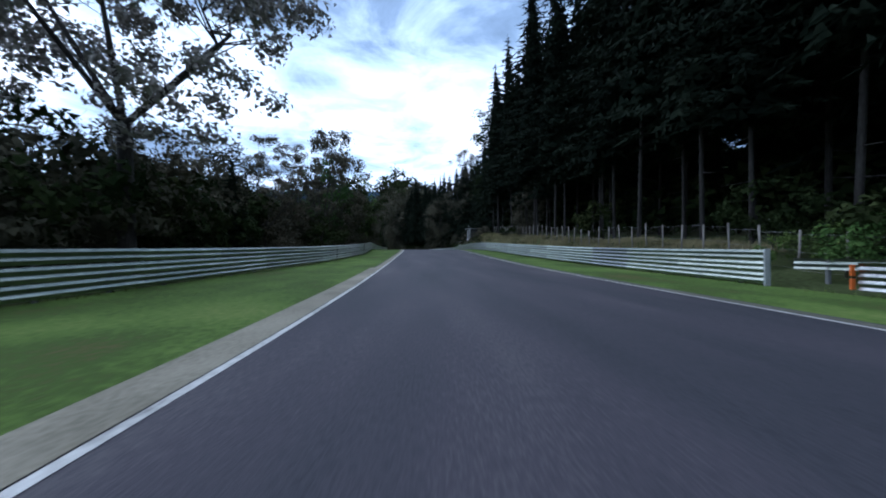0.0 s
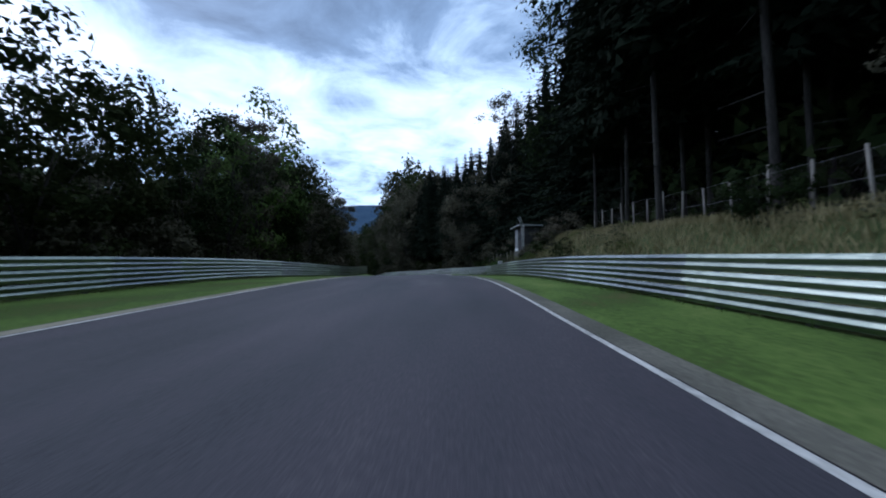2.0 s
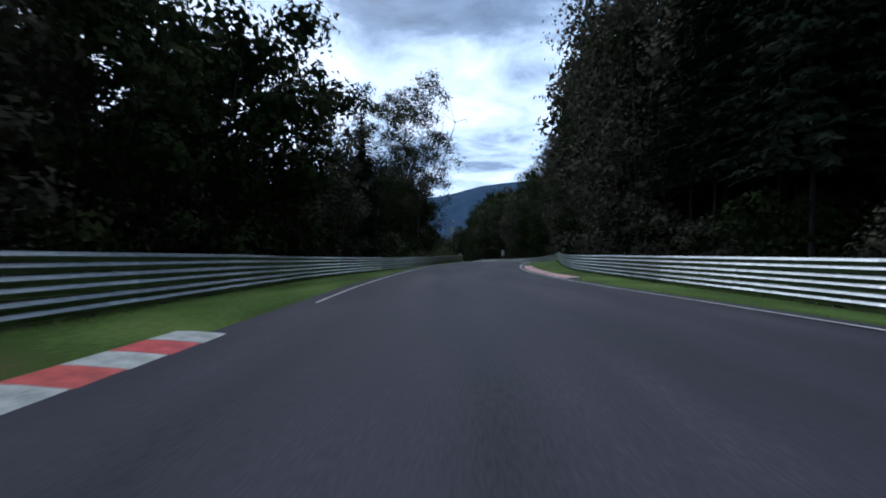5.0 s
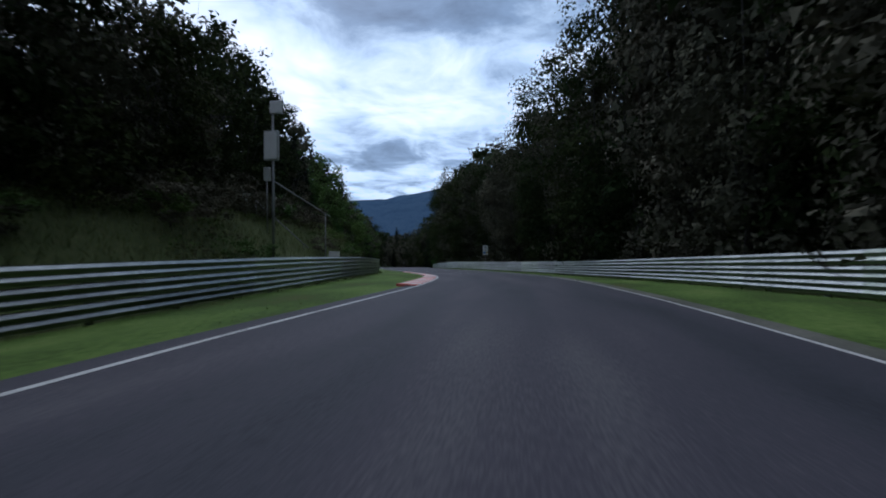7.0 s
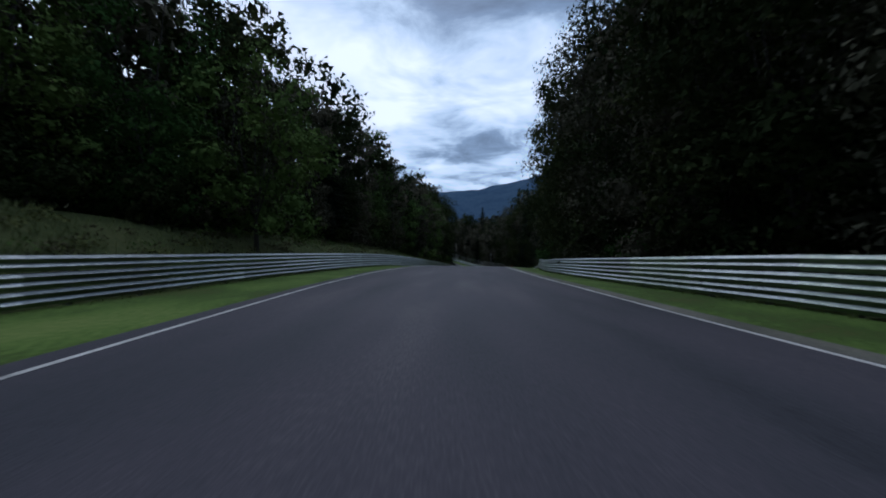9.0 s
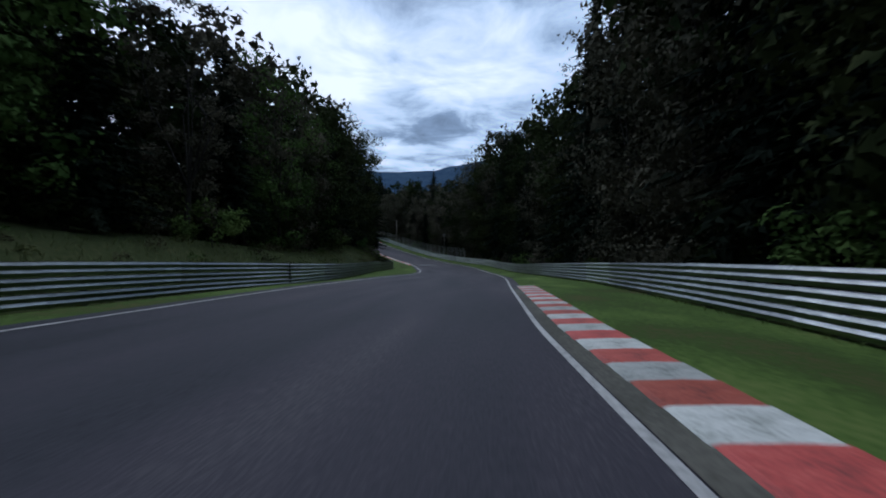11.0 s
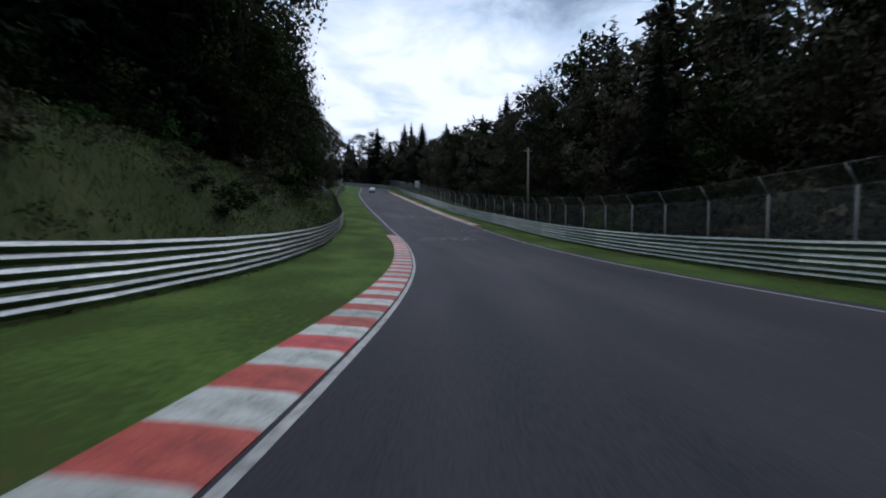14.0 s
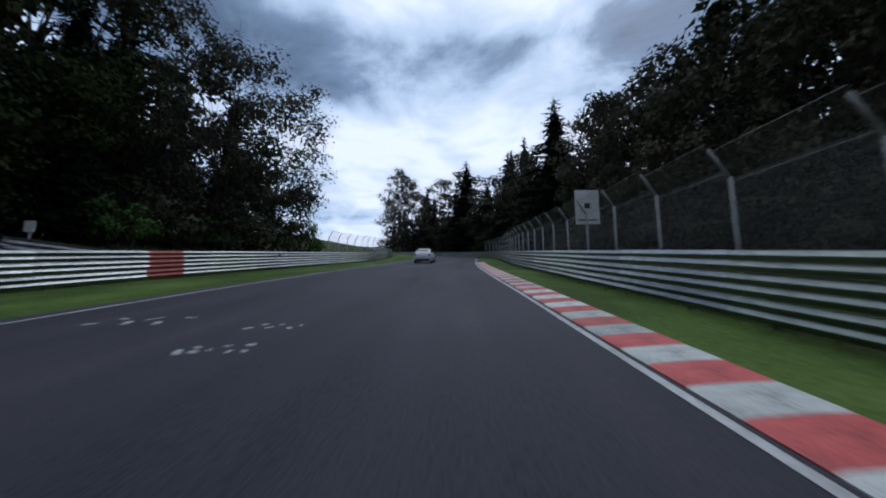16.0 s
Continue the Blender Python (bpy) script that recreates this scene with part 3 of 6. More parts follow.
def guard_rail(side, s0, s1, old=False, label=""):
    thing = tagged(new("guardrail"), label or "weathered galvanised triple-beam guard rail beside the grass verge", "guard rail", "guard rails along the track")
    mid_s = (s0 + s1) / 2
    rise = lambda q: verge_rise(q, side * rail_offset(q, side))
    thing.matrix_world = upright(mid_s, side * rail_offset(mid_s, side), rise(mid_s))
    inv = thing.matrix_world.inverted()
    n = int(round((s1 - s0) / SEG))
    for i in range(n):
        a, b = s0 + i * SEG, s0 + (i + 1) * SEG
        pa, pb = at(a, side * rail_offset(a, side), rise(a)), at(b, side * rail_offset(b, side), rise(b))
        d = pb - pa
        m = Matrix.Translation((pa + pb) / 2) @ Euler((math.atan2(d.z, math.hypot(d.x, d.y)), 0, math.atan2(-d.x, d.y))).to_matrix().to_4x4()
        m = m @ Matrix.Diagonal((1, d.length / SEG, 1, 1))
        aged = old if rnd.random() < 0.85 else not old
        for lv in LEVELS:
            spot = inv @ m @ Matrix.Translation((rnd.uniform(-.004, .004), 0, lv + rnd.uniform(-.006, .006)))
            if side < 0 and a <= 465 < b:
                half = Matrix.Diagonal((1, 0.5, 1, 1))
                part("rail_beam", BEAMS_RED[side], thing, "red painted beam", spot @ Matrix.Translation((0, -1, 0)) @ half)
                part("rail_beam", BEAMS[(side, aged)], thing, "", spot @ Matrix.Translation((0.002, 1, 0)) @ half)
            else:
                part("rail_beam", BEAMS[(side, aged)], thing, "", spot)
        for f in (0.25, 0.75):
            s = a + f * SEG
            part("rail_post", POSTS[side], thing, "", inv @ upright(s, side * rail_offset(s, side), rise(s)))
    return thing


for i in range(14):
    a = -24 + i * 48
    if a + 48 > 620:
        break
    guard_rail(-1, a, a + 48, old=i in (0, 1, 2))
for i in range(13):
    a = 12 + i * 48
    guard_rail(1, a, a + 48, old=i == 0 or i in (7, 8))

# ---------------------------------------------------------------- trees
leaf_rng = np.random.RandomState(5)


def unit(v):
    return v / (np.linalg.norm(v, axis=1, keepdims=True) + 1e-9)


def leaf_tris(pos, direction, length, width, normal=None):
    """Pointed leaf sprays: pos, direction and the side they face (n,3), length and width (n,); three corners each."""
    n = len(pos)
    d = unit(direction)
    if normal is None:
        normal = leaf_rng.normal(size=(n, 3))
    side = unit(np.cross(d, normal))
    skew = leaf_rng.uniform(0.1, 0.55, size=(n, 1))
    tip = pos + d * length[:, None]
    a = pos + d * (length[:, None] * skew) + side * (width * 0.6)[:, None]
    b = pos - side * (width * 0.4)[:, None]
    return np.stack([a, tip, b], 1).reshape(-1, 3)


def tri_mesh(name, v, mat):
    me_ = bpy.data.meshes.new(name)
    n = len(v) // 3
    me_.vertices.add(len(v))
    me_.vertices.foreach_set("co", v.astype(np.float32).ravel())
    me_.loops.add(3 * n)
    me_.loops.foreach_set("vertex_index", np.arange(3 * n, dtype=np.int32))
    me_.polygons.add(n)
    me_.polygons.foreach_set("loop_start", np.arange(0, 3 * n, 3, dtype=np.int32))
    me_.polygons.foreach_set("loop_total", np.full(n, 3, dtype=np.int32))
    me_.materials.append(mat)
    me_.update(calc_edges=True)
    return me_


def trunk_mesh(pieces, name="trunk"):
    bm = bmesh.new()
    for a, b, ra, rb in pieces:
        tube(bm, a, b, ra, rb, 7, False)
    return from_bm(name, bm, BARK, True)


def broadleaf(name, label, height, spread, leaves, leaf, mat, first=0.28, gaps=0.0, clumps=46, group="trees beside the track", limbs=7, lean=0.0, skirt=0.0, girth=1.0, clump_size=0.0):
    """A broad-leaved tree: forked trunk, limbs and a crown of leaf clumps."""
    rg = random.Random(hash((round(height * 10), leaves, clumps)) % 9999)
    tree = tagged(new(name), label, "tree" if height > 4.5 else "bush", group)
    pieces, r0 = [], 0.0105 * height * girth
    fork = Vector((rg.uniform(-.2, .2) + lean, rg.uniform(-.2, .2), height * first))
    pieces.append(((0, 0, -0.6), (0, 0, 0.5), r0 * 1.35, r0 * 1.05))
    pieces.append(((0, 0, 0.45), fork, r0 * 1.05, r0 * 0.8))
    tips = []
    for i in range(limbs):
        a = 2 * math.pi * (i + rg.uniform(-.3, .3)) / limbs
        reach = spread * rg.uniform(0.35, 0.75)
        top = Vector((math.cos(a) * reach + lean, math.sin(a) * reach, height * rg.uniform(0.55, 0.9)))
        knee = fork.lerp(top, 0.5) + Vector((0, 0, height * 0.05))
        if gaps:
            # crooked limbs with side branches
            knee += Vector((rg.uniform(-.09, .09) * height, rg.uniform(-.09, .09) * height, rg.uniform(-.05, .05) * height))
            bend = knee.lerp(top, 0.5) + Vector((rg.uniform(-.06, .06) * height, rg.uniform(-.06, .06) * height, 0))
            pieces += [(fork, knee, r0 * 0.42, r0 * 0.24), (knee, bend, r0 * 0.24, r0 * 0.14), (bend, top, r0 * 0.14, r0 * 0.03)]
            for base in (knee, knee, bend, bend):
                tip = base + Vector((rg.uniform(-.16, .16) * height, rg.uniform(-.16, .16) * height, rg.uniform(-.06, .16) * height))
                elbow = base.lerp(tip, 0.5) + Vector((rg.uniform(-.03, .03) * height, rg.uniform(-.03, .03) * height, 0.02 * height))
                pieces += [(base, elbow, r0 * 0.13, r0 * 0.08), (elbow, tip, r0 * 0.08, r0 * 0.02)]
        else:
            pieces += [(fork, knee, r0 * 0.3, r0 * 0.17), (knee, top, r0 * 0.17, r0 * 0.04)]
        tips += [knee, top]
    part("trunk", trunk_mesh(pieces), tree)
    # clump centres fill an uneven crown
    cz = height * (0.5 + first * 0.42)
    rz = height - cz
    pts = []
    while len(pts) < clumps:
        u = Vector((rg.gauss(0, 1), rg.gauss(0, 1), rg.gauss(0, 1))).normalized() * rg.uniform(0.4, 0.92) ** 0.6
        wob = 1 + 0.22 * noise.noise(u * 2.1 + Vector((height, spread, leaves * 0.01)))
        c = Vector((u.x * spread * wob + lean, u.y * spread * wob, cz + u.z * rz * wob * 0.95))
        if c.z > height * first * 0.7:
            pts.append(c)
    for k in range(int(clumps * skirt)):
        a, rr = rg.uniform(0, 6.28), spread * rg.uniform(0.3, 0.72)
        pts[k] = Vector((math.cos(a) * rr, math.sin(a) * rr, height * rg.uniform(0.04, 0.42)))
    cs = np.array([tuple(c) for c in pts])
    high = cs[:, 2] / height
    size = (0.55 + 0.75 * leaf_rng.rand(clumps)) * spread * (clump_size or (0.25 if gaps else 0.30))
    weight = size ** 2 * (1.0 if gaps else 1.5 - high)
    which = leaf_rng.choice(clumps, leaves, p=weight / weight.sum())
    # every clump is a tuft whose leaves sit on its skin and look outwards and up
    out_of_tree = unit(cs[which] - np.array([lean, 0, cz * 0.8]))
    off = unit(leaf_rng.normal(size=(leaves, 3)) + out_of_tree * 0.55 + np.array([0, 0, 0.25]))
    rad = (0.35 + 0.65 * leaf_rng.rand(leaves)) if gaps else 0.66 + 0.38 * leaf_rng.rand(leaves)
    lumps = 1 + 0.3 * np.sin(off[:, 0] * 7 + which) * np.sin(off[:, 2] * 8 + which * 2.0)
    pos = cs[which] + off * (rad * lumps * size[which])[:, None] * np.array([1, 1, 0.74])
    look_to = unit(off + leaf_rng.normal(size=(leaves, 3)) * 0.42)
    direction = leaf_rng.normal(size=(leaves, 3)) + off * 0.3 + np.array([0, 0, -0.45])
    direction -= look_to * (direction * look_to).sum(1, keepdims=True)
    ln = leaf * (0.6 + 0.8 * leaf_rng.rand(leaves)) * (0.7 + 0.36 * pos[:, 2] / height)
    v = leaf_tris(pos, direction, ln, ln * 0.8, look_to)
    # the inside of each clump
    core = int(leaves * 0.25)
    which = leaf_rng.choice(clumps, core, p=weight / weight.sum())
    off = unit(leaf_rng.normal(size=(core, 3)))
    mid_at = cs[which] + off * (0.5 * size[which])[:, None] * np.array([1, 1, 0.74])
    v2 = leaf_tris(mid_at, np.cross(off, leaf_rng.normal(size=(core, 3))), np.full(core, leaf * 1.4), np.full(core, leaf * 1.4), off)
    part("crown", tri_mesh("crown", np.concatenate([v, v2]) if not gaps else v, mat), tree)
    return tree


def spruce(name, label, height, radius, bare, dense=1.0, group="trees beside the track", simple=False):
    """A spruce: straight trunk with whorls of drooping boughs."""
    rg = random.Random(int(height * 31 + bare * 100))
    tree = tagged(new(name), label, "tree", group)
    r0 = (0.0056 if bare < 0.1 else 0.0042) * height
    pieces = [((0, 0, -0.8), (0, 0, 0.6), r0 * 1.5, r0 * 1.1), ((0, 0, 0.5), (0, 0, height * 0.6), r0 * 1.1, r0 * 0.6), ((0, 0, height * 0.6), (0, 0, height), r0 * 0.6, 0.015)]
    for i in range(int(bare * 14)):
        z, a = rg.uniform(1.5, max(2.0, height * bare)), rg.uniform(0, 6.28)
        pieces.append(((0, 0, z), (math.cos(a) * 1.1, math.sin(a) * 1.1, z - 0.15), 0.022, 0.006))
    part("trunk", trunk_mesh(pieces), tree)
    pos, dirs, ln, wd = [], [], [], []
    z = height * bare + 0.4
    while z < height * 0.985:
        u = (z - height * bare) / (height * (1 - bare))
        reach = radius * (1 - u) ** 0.95 * (0.55 + 0.45 * min(1, (u + 0.05) / 0.12)) + 0.12
        count = max(4, int((5 + 4 * (1 - u)) * dense))
        turn = rg.uniform(0, 6.28)
        for k in range(count):
            a = turn + 2 * math.pi * (k + rg.uniform(-.25, .25)) / count
            rr = reach * rg.uniform(0.6, 1.25)
            ax = Vector((math.cos(a), math.sin(a), 0))
            zb = z + rg.uniform(-0.28, 0.28)
            sd = Vector((-math.sin(a), math.cos(a), 0))
            steps = max(1, int(rr / 0.9)) if simple else max(2, int(rr / 0.62))
            for i in range(steps):
                f0 = i / steps
                p = ax * (rr * f0) + Vector((0, 0, zb + 0.10 * rr * f0 - 0.34 * rr * f0 * f0))
                w = (0.34 + 0.36 * (1 - f0) * min(1.0, rr / 2.5)) * (1.25 if simple else 1.0) * min(1.0, 0.22 + rr / 1.5)
                fwd = ax + Vector((0, 0, -0.45 * f0 - 0.05))
                pos.append(p), dirs.append(fwd), ln.append(rr / steps * 1.6 + 0.1), wd.append(w * (0.8 if simple else 0.40))
                for sg in (-1, 1) if simple else (-1, 1, -1, 1, -1, 1, 0):
                    out = rg.uniform(0.5, 1.0)
                    pos.append(p + ax * (rr / steps * rg.uniform(-0.3, 0.6))), dirs.append(ax * (1.1 - out) + sd * sg * out + Vector((0, 0, -rg.uniform(0.2, 0.9))))
                    ln.append(w * rg.uniform(0.7, 1.3)), wd.append(w * (0.8 if simple else 0.46))
        z += (0.40 + 0.22 * (1 - u)) / max(0.75, dense)
    n = len(pos)
    for k in range(1100):
        zz = height * (bare + (1 - bare) * rg.random() * 0.9)
        r_in = radius * (1 - (zz / height - bare) / (1 - bare)) * 0.38
        a = rg.uniform(0, 6.28)
        pos.append(Vector((math.cos(a) * r_in, math.sin(a) * r_in, zz))), dirs.append(Vector((-math.sin(a), math.cos(a), -0.8))), ln.append(0.22 * r_in + 0.2), wd.append(0.22 * r_in + 0.14)
    pos, dirs = np.array(pos), np.array(dirs)
    look_to = unit(pos * np.array([1, 1, 0])) * 0.9 + np.array([0, 0, 0.55]) + leaf_rng.normal(size=(len(pos), 3)) * 0.5
    v = leaf_tris(pos, dirs, np.array(ln), np.array(wd), look_to)
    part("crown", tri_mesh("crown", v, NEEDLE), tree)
    return tree


PROTOS = {
    "leaf": [broadleaf("broadleaf_tree", "dense dark green broad-leaved tree at the wood's edge", 12, 3.6, 4700, 0.25, LEAF, 0.12, clumps=52, skirt=0.36),
             broadleaf("broadleaf_tree", "dull grey-green broad-leaved tree with uneven crown", 13, 3.3, 4600, 0.25, LEAF_DRY, 0.14, clumps=56, skirt=0.36),
             broadleaf("broadleaf_tree", "fresh green rounded broad-leaved tree", 12, 4.0, 4900, 0.25, LEAF_BRIGHT, 0.14, clumps=54, skirt=0.36),
             broadleaf("broadleaf_tree", "slender dark broad-leaved tree with gaps in its crown", 14, 2.8, 7200, 0.18, LEAF_DRY, 0.20, gaps=1, clumps=58, skirt=0.42)],
    "tall": [broadleaf("tall_beech_tree", "tall dark broad-leaved tree leafy down to the ground", 22, 4.6, 8600, 0.25, LEAF, 0.08, clumps=110, skirt=0.45),
             broadleaf("tall_beech_tree", "tall dull green broad-leaved tree overhanging the verge", 21, 4.9, 8600, 0.25, LEAF_DRY, 0.10, clumps=104, skirt=0.45),
             broadleaf("tall_beech_tree", "tall fresh green broad-leaved tree", 22, 4.4, 8200, 0.25, LEAF_BRIGHT, 0.12, clumps=100, skirt=0.45)],
    "airy": [broadleaf("open_crowned_tree", "tall broad-leaved tree whose open crown lets the sky through", 20, 4.4, 9000, 0.21, LEAF, 0.16, gaps=1, clumps=84, skirt=0.34),
             broadleaf("open_crowned_tree", "tall dull green tree with a thin, open crown", 21, 4.2, 9000, 0.21, LEAF_DRY, 0.18, gaps=1, clumps=80, skirt=0.34)],
    "mid": [broadleaf("woodland_tree", "dark broad-leaved tree in the second row of the wood", 18, 4.6, 2600, 0.52, LEAF, 0.06, clumps=70, skirt=0.3),
            broadleaf("woodland_tree", "dull broad-leaved tree in the second row of the wood", 19, 4.4, 2600, 0.52, LEAF_DRY, 0.06, clumps=66, skirt=0.3)],
    "back": [broadleaf("woodland_tree", "dark broad-leaved tree deep in the wood", 16, 4.4, 800, 0.75, LEAF, 0.05, clumps=44),
             broadleaf("woodland_tree", "dull broad-leaved tree deep in the wood", 17, 4.2, 800, 0.75, LEAF_DRY, 0.05, clumps=40)],
    "spruce": [spruce("spruce_tree", "tall dark spruce with drooping boughs", 24, 4.3, 0.05),
               spruce("spruce_tree", "dark slim spruce with pointed top", 20, 3.4, 0.04),
               spruce("spruce_tree", "broad old spruce with hanging boughs", 27, 4.9, 0.06, 0.9)],
    "far_spruce": [spruce("far_spruce_tree", "dark spruce standing deeper in the wood", 24, 4.4, 0.04, 0.8, simple=True),
                   spruce("far_spruce_tree", "slim dark spruce deeper in the wood", 21, 3.6, 0.04, 0.8, simple=True)],
    "pole": [spruce("forest_spruce", "spruce with a long bare trunk in the forest", 25, 4.3, 0.24, 0.9),
             spruce("forest_spruce", "forest spruce bare below and dark above", 23, 3.9, 0.20, 0.9)],
    "bush": [broadleaf("bush", "dense dull green bush at the foot of the wood", 3.2, 1.9, 900, 0.20, LEAF_DRY, 0.06, clumps=26, group="bushes along the track", limbs=5),
             broadleaf("bush", "leafy green bush behind the guard rail", 2.6, 1.7, 900, 0.19, LEAF, 0.05, clumps=24, group="bushes along the track", limbs=5),
             broadleaf("bush", "tall dark shrub at the wood's edge", 4.4, 2.2, 1250, 0.23, LEAF, 0.05, clumps=30, group="bushes along the track", limbs=5),
             broadleaf("bush", "fresh green leafy bush on the bank", 2.8, 1.9, 1200, 0.18, LEAF_BRIGHT, 0.05, clumps=24, group="bushes along the track", limbs=5)],
}
HEIGHTS = {k: [] for k in PROTOS}
for k, obs in PROTOS.items():
    for ob in obs:
        HEIGHTS[k].append(max(v.co.z for v in ob.children[1].data.vertices))
used = set()
place_rng = random.Random(21)


def plant(kind, s, l, height, index=None, stretch=1.0, tilt=0.0):
    """Sets a tree of a kind on the ground, scaled to the height given over the road."""
    i = place_rng.randrange(len(PROTOS[kind])) if index is None else index
    proto = PROTOS[kind][i]
    base = on_ground(s, l, 0.08)
    k = max(0.25, (height - ground_height(s, l)) / HEIGHTS[kind][i])
    wide = k ** 0.75 * stretch * place_rng.uniform(0.9, 1.12)
    m = Matrix.Translation(base) @ Euler((tilt * place_rng.uniform(-1, 1), tilt * place_rng.uniform(-1, 1), place_rng.uniform(0, 6.28))).to_matrix().to_4x4()
    key = (kind, i)
    if key in used:
        ob = copy_thing(proto, m)
    else:
        used.add(key)
        ob = proto
    ob.matrix_basis = m @ Matrix.Diagonal((wide, wide, k, 1))
    return ob


def clear_of_road(s, l, margin):
    p = at(s, l)
    near = (CENTRE_X - p.x) ** 2 + (CENTRE_Y - p.y) ** 2
    return float(near.min()) ** 0.5 > margin


# how high the stands rise over the road, every 12 m along it, at 12, 16 and 21 m from its middle
STANDS = {
    "L12": [27, 7, 10, 14, 10, 11, 13, 10, 11, 12, 12, 14, 16, 21, 27, 11, 9, 12, 12, 16, 16, 17, 18, 16, 15, 17, 15, 18, 19, 20, 23, 23, 27, 15, 14, 18, 18, 21, 14, 13, 13, 13, 16, 19, 21, 23],
    "L16": [27, 7, 8, 14, 14, 12, 15, 12, 14, 14, 14, 16, 18, 20, 22, 13, 15, 16, 18, 18, 22, 21, 23, 24, 18, 19, 21, 23, 26, 27, 27, 27, 27, 27, 27, 20, 25, 25, 20, 18, 17, 15, 15, 18, 21, 22],
    "L21": [27, 9, 9, 13, 17, 15, 17, 22, 15, 17, 18, 18, 21, 23, 25, 27, 21, 23, 27, 27, 24, 27, 24, 27, 21, 22, 24, 27, 27, 27, 27, 27, 27, 27, 27, 27, 27, 27, 27, 23, 23, 21, 19, 17, 19, 21],
    "R12": [38, 38, 38, 38, 37, 33, 31, 29, 26, 25, 24, 24, 26, 30, 36, 38, 38, 27, 20, 19, 20, 21, 23, 26, 29, 33, 37, 18, 20, 29, 26, 18, 19, 16, 17, 12, 13, 12, 11, 14, 14, 14, 14, 14, 14, 14],
    "R16": [38, 38, 38, 38, 38, 38, 36, 32, 29, 27, 26, 26, 28, 32, 37, 38, 38, 30, 23, 24, 22, 24, 26, 29, 32, 36, 38, 24, 23, 32, 33, 19, 20, 21, 18, 18, 16, 15, 16, 16, 16, 16, 16, 16, 16, 16],
    "R21": [38, 38, 38, 38, 38, 38, 38, 34, 31, 29, 28, 28, 31, 34, 38, 38, 38, 32, 30, 32, 29, 28, 29, 32, 35, 38, 38, 30, 38, 32, 38, 25, 22, 24, 23, 21, 20, 20, 19, 19, 19, 19, 19, 19, 19, 19],
}
STAND_S = np.arange(10, 560, 12)


def stand_top(s, l):
    key = "R" if l > 0 else "L"
    three = [float(np.interp(s, STAND_S, STANDS[key + w])) for w in ("12", "16", "21")]
    return float(np.interp(abs(l), (12, 16, 21), three))


SPRUCE_L = [(-20, .15), (30, .35), (36, 0), (200, .1), (225, .4), (235, .1), (340, .1), (355, .4), (380, .7), (410, .5), (430, .15), (460, .3), (500, .1), (640, .4)]
SPRUCE_R = [(-20, .9), (105, .95), (118, .7), (150, .5), (165, .35), (182, .08), (240, .08), (300, .25), (345, .5), (365, .15), (412, .15), (430, .3), (436, .75), (453, .95), (456, 0), (486, 0), (490, .85), (640, .7)]
FRONT_L = [(-20, 4.5), (100, 4.0), (160, 3.8), (176, 4.8), (188, 8.5), (200, 10.0), (225, 9.5), (240, 8.0), (262, 7.0), (330, 6.5), (345, 6.5), (365, 7.4), (385, 8.2), (405, 8.0), (420, 6.5), (434, 6.5), (470, 6.0), (484, 4.2), (640, 4.0)]
FRONT_R = [(-20, 5.0), (80, 4.8), (110, 4.6), (140, 5.8), (158, 5.6), (172, 4.4), (290, 4.3), (304, 6.0), (326, 5.6), (345, 4.5), (380, 5.0), (450, 6.5), (470, 7.5), (640, 5.0)]

def near_sign(s, l):
    """Keeps the sight line to the kilometre sign and the hut free."""
    return (l > 0 and 216 < s < 231.5 and l < 11.2) or (l > 0 and 76 < s < 91 and l < 13.5) or (434 < s < 470 and -14.2 < l < 0)


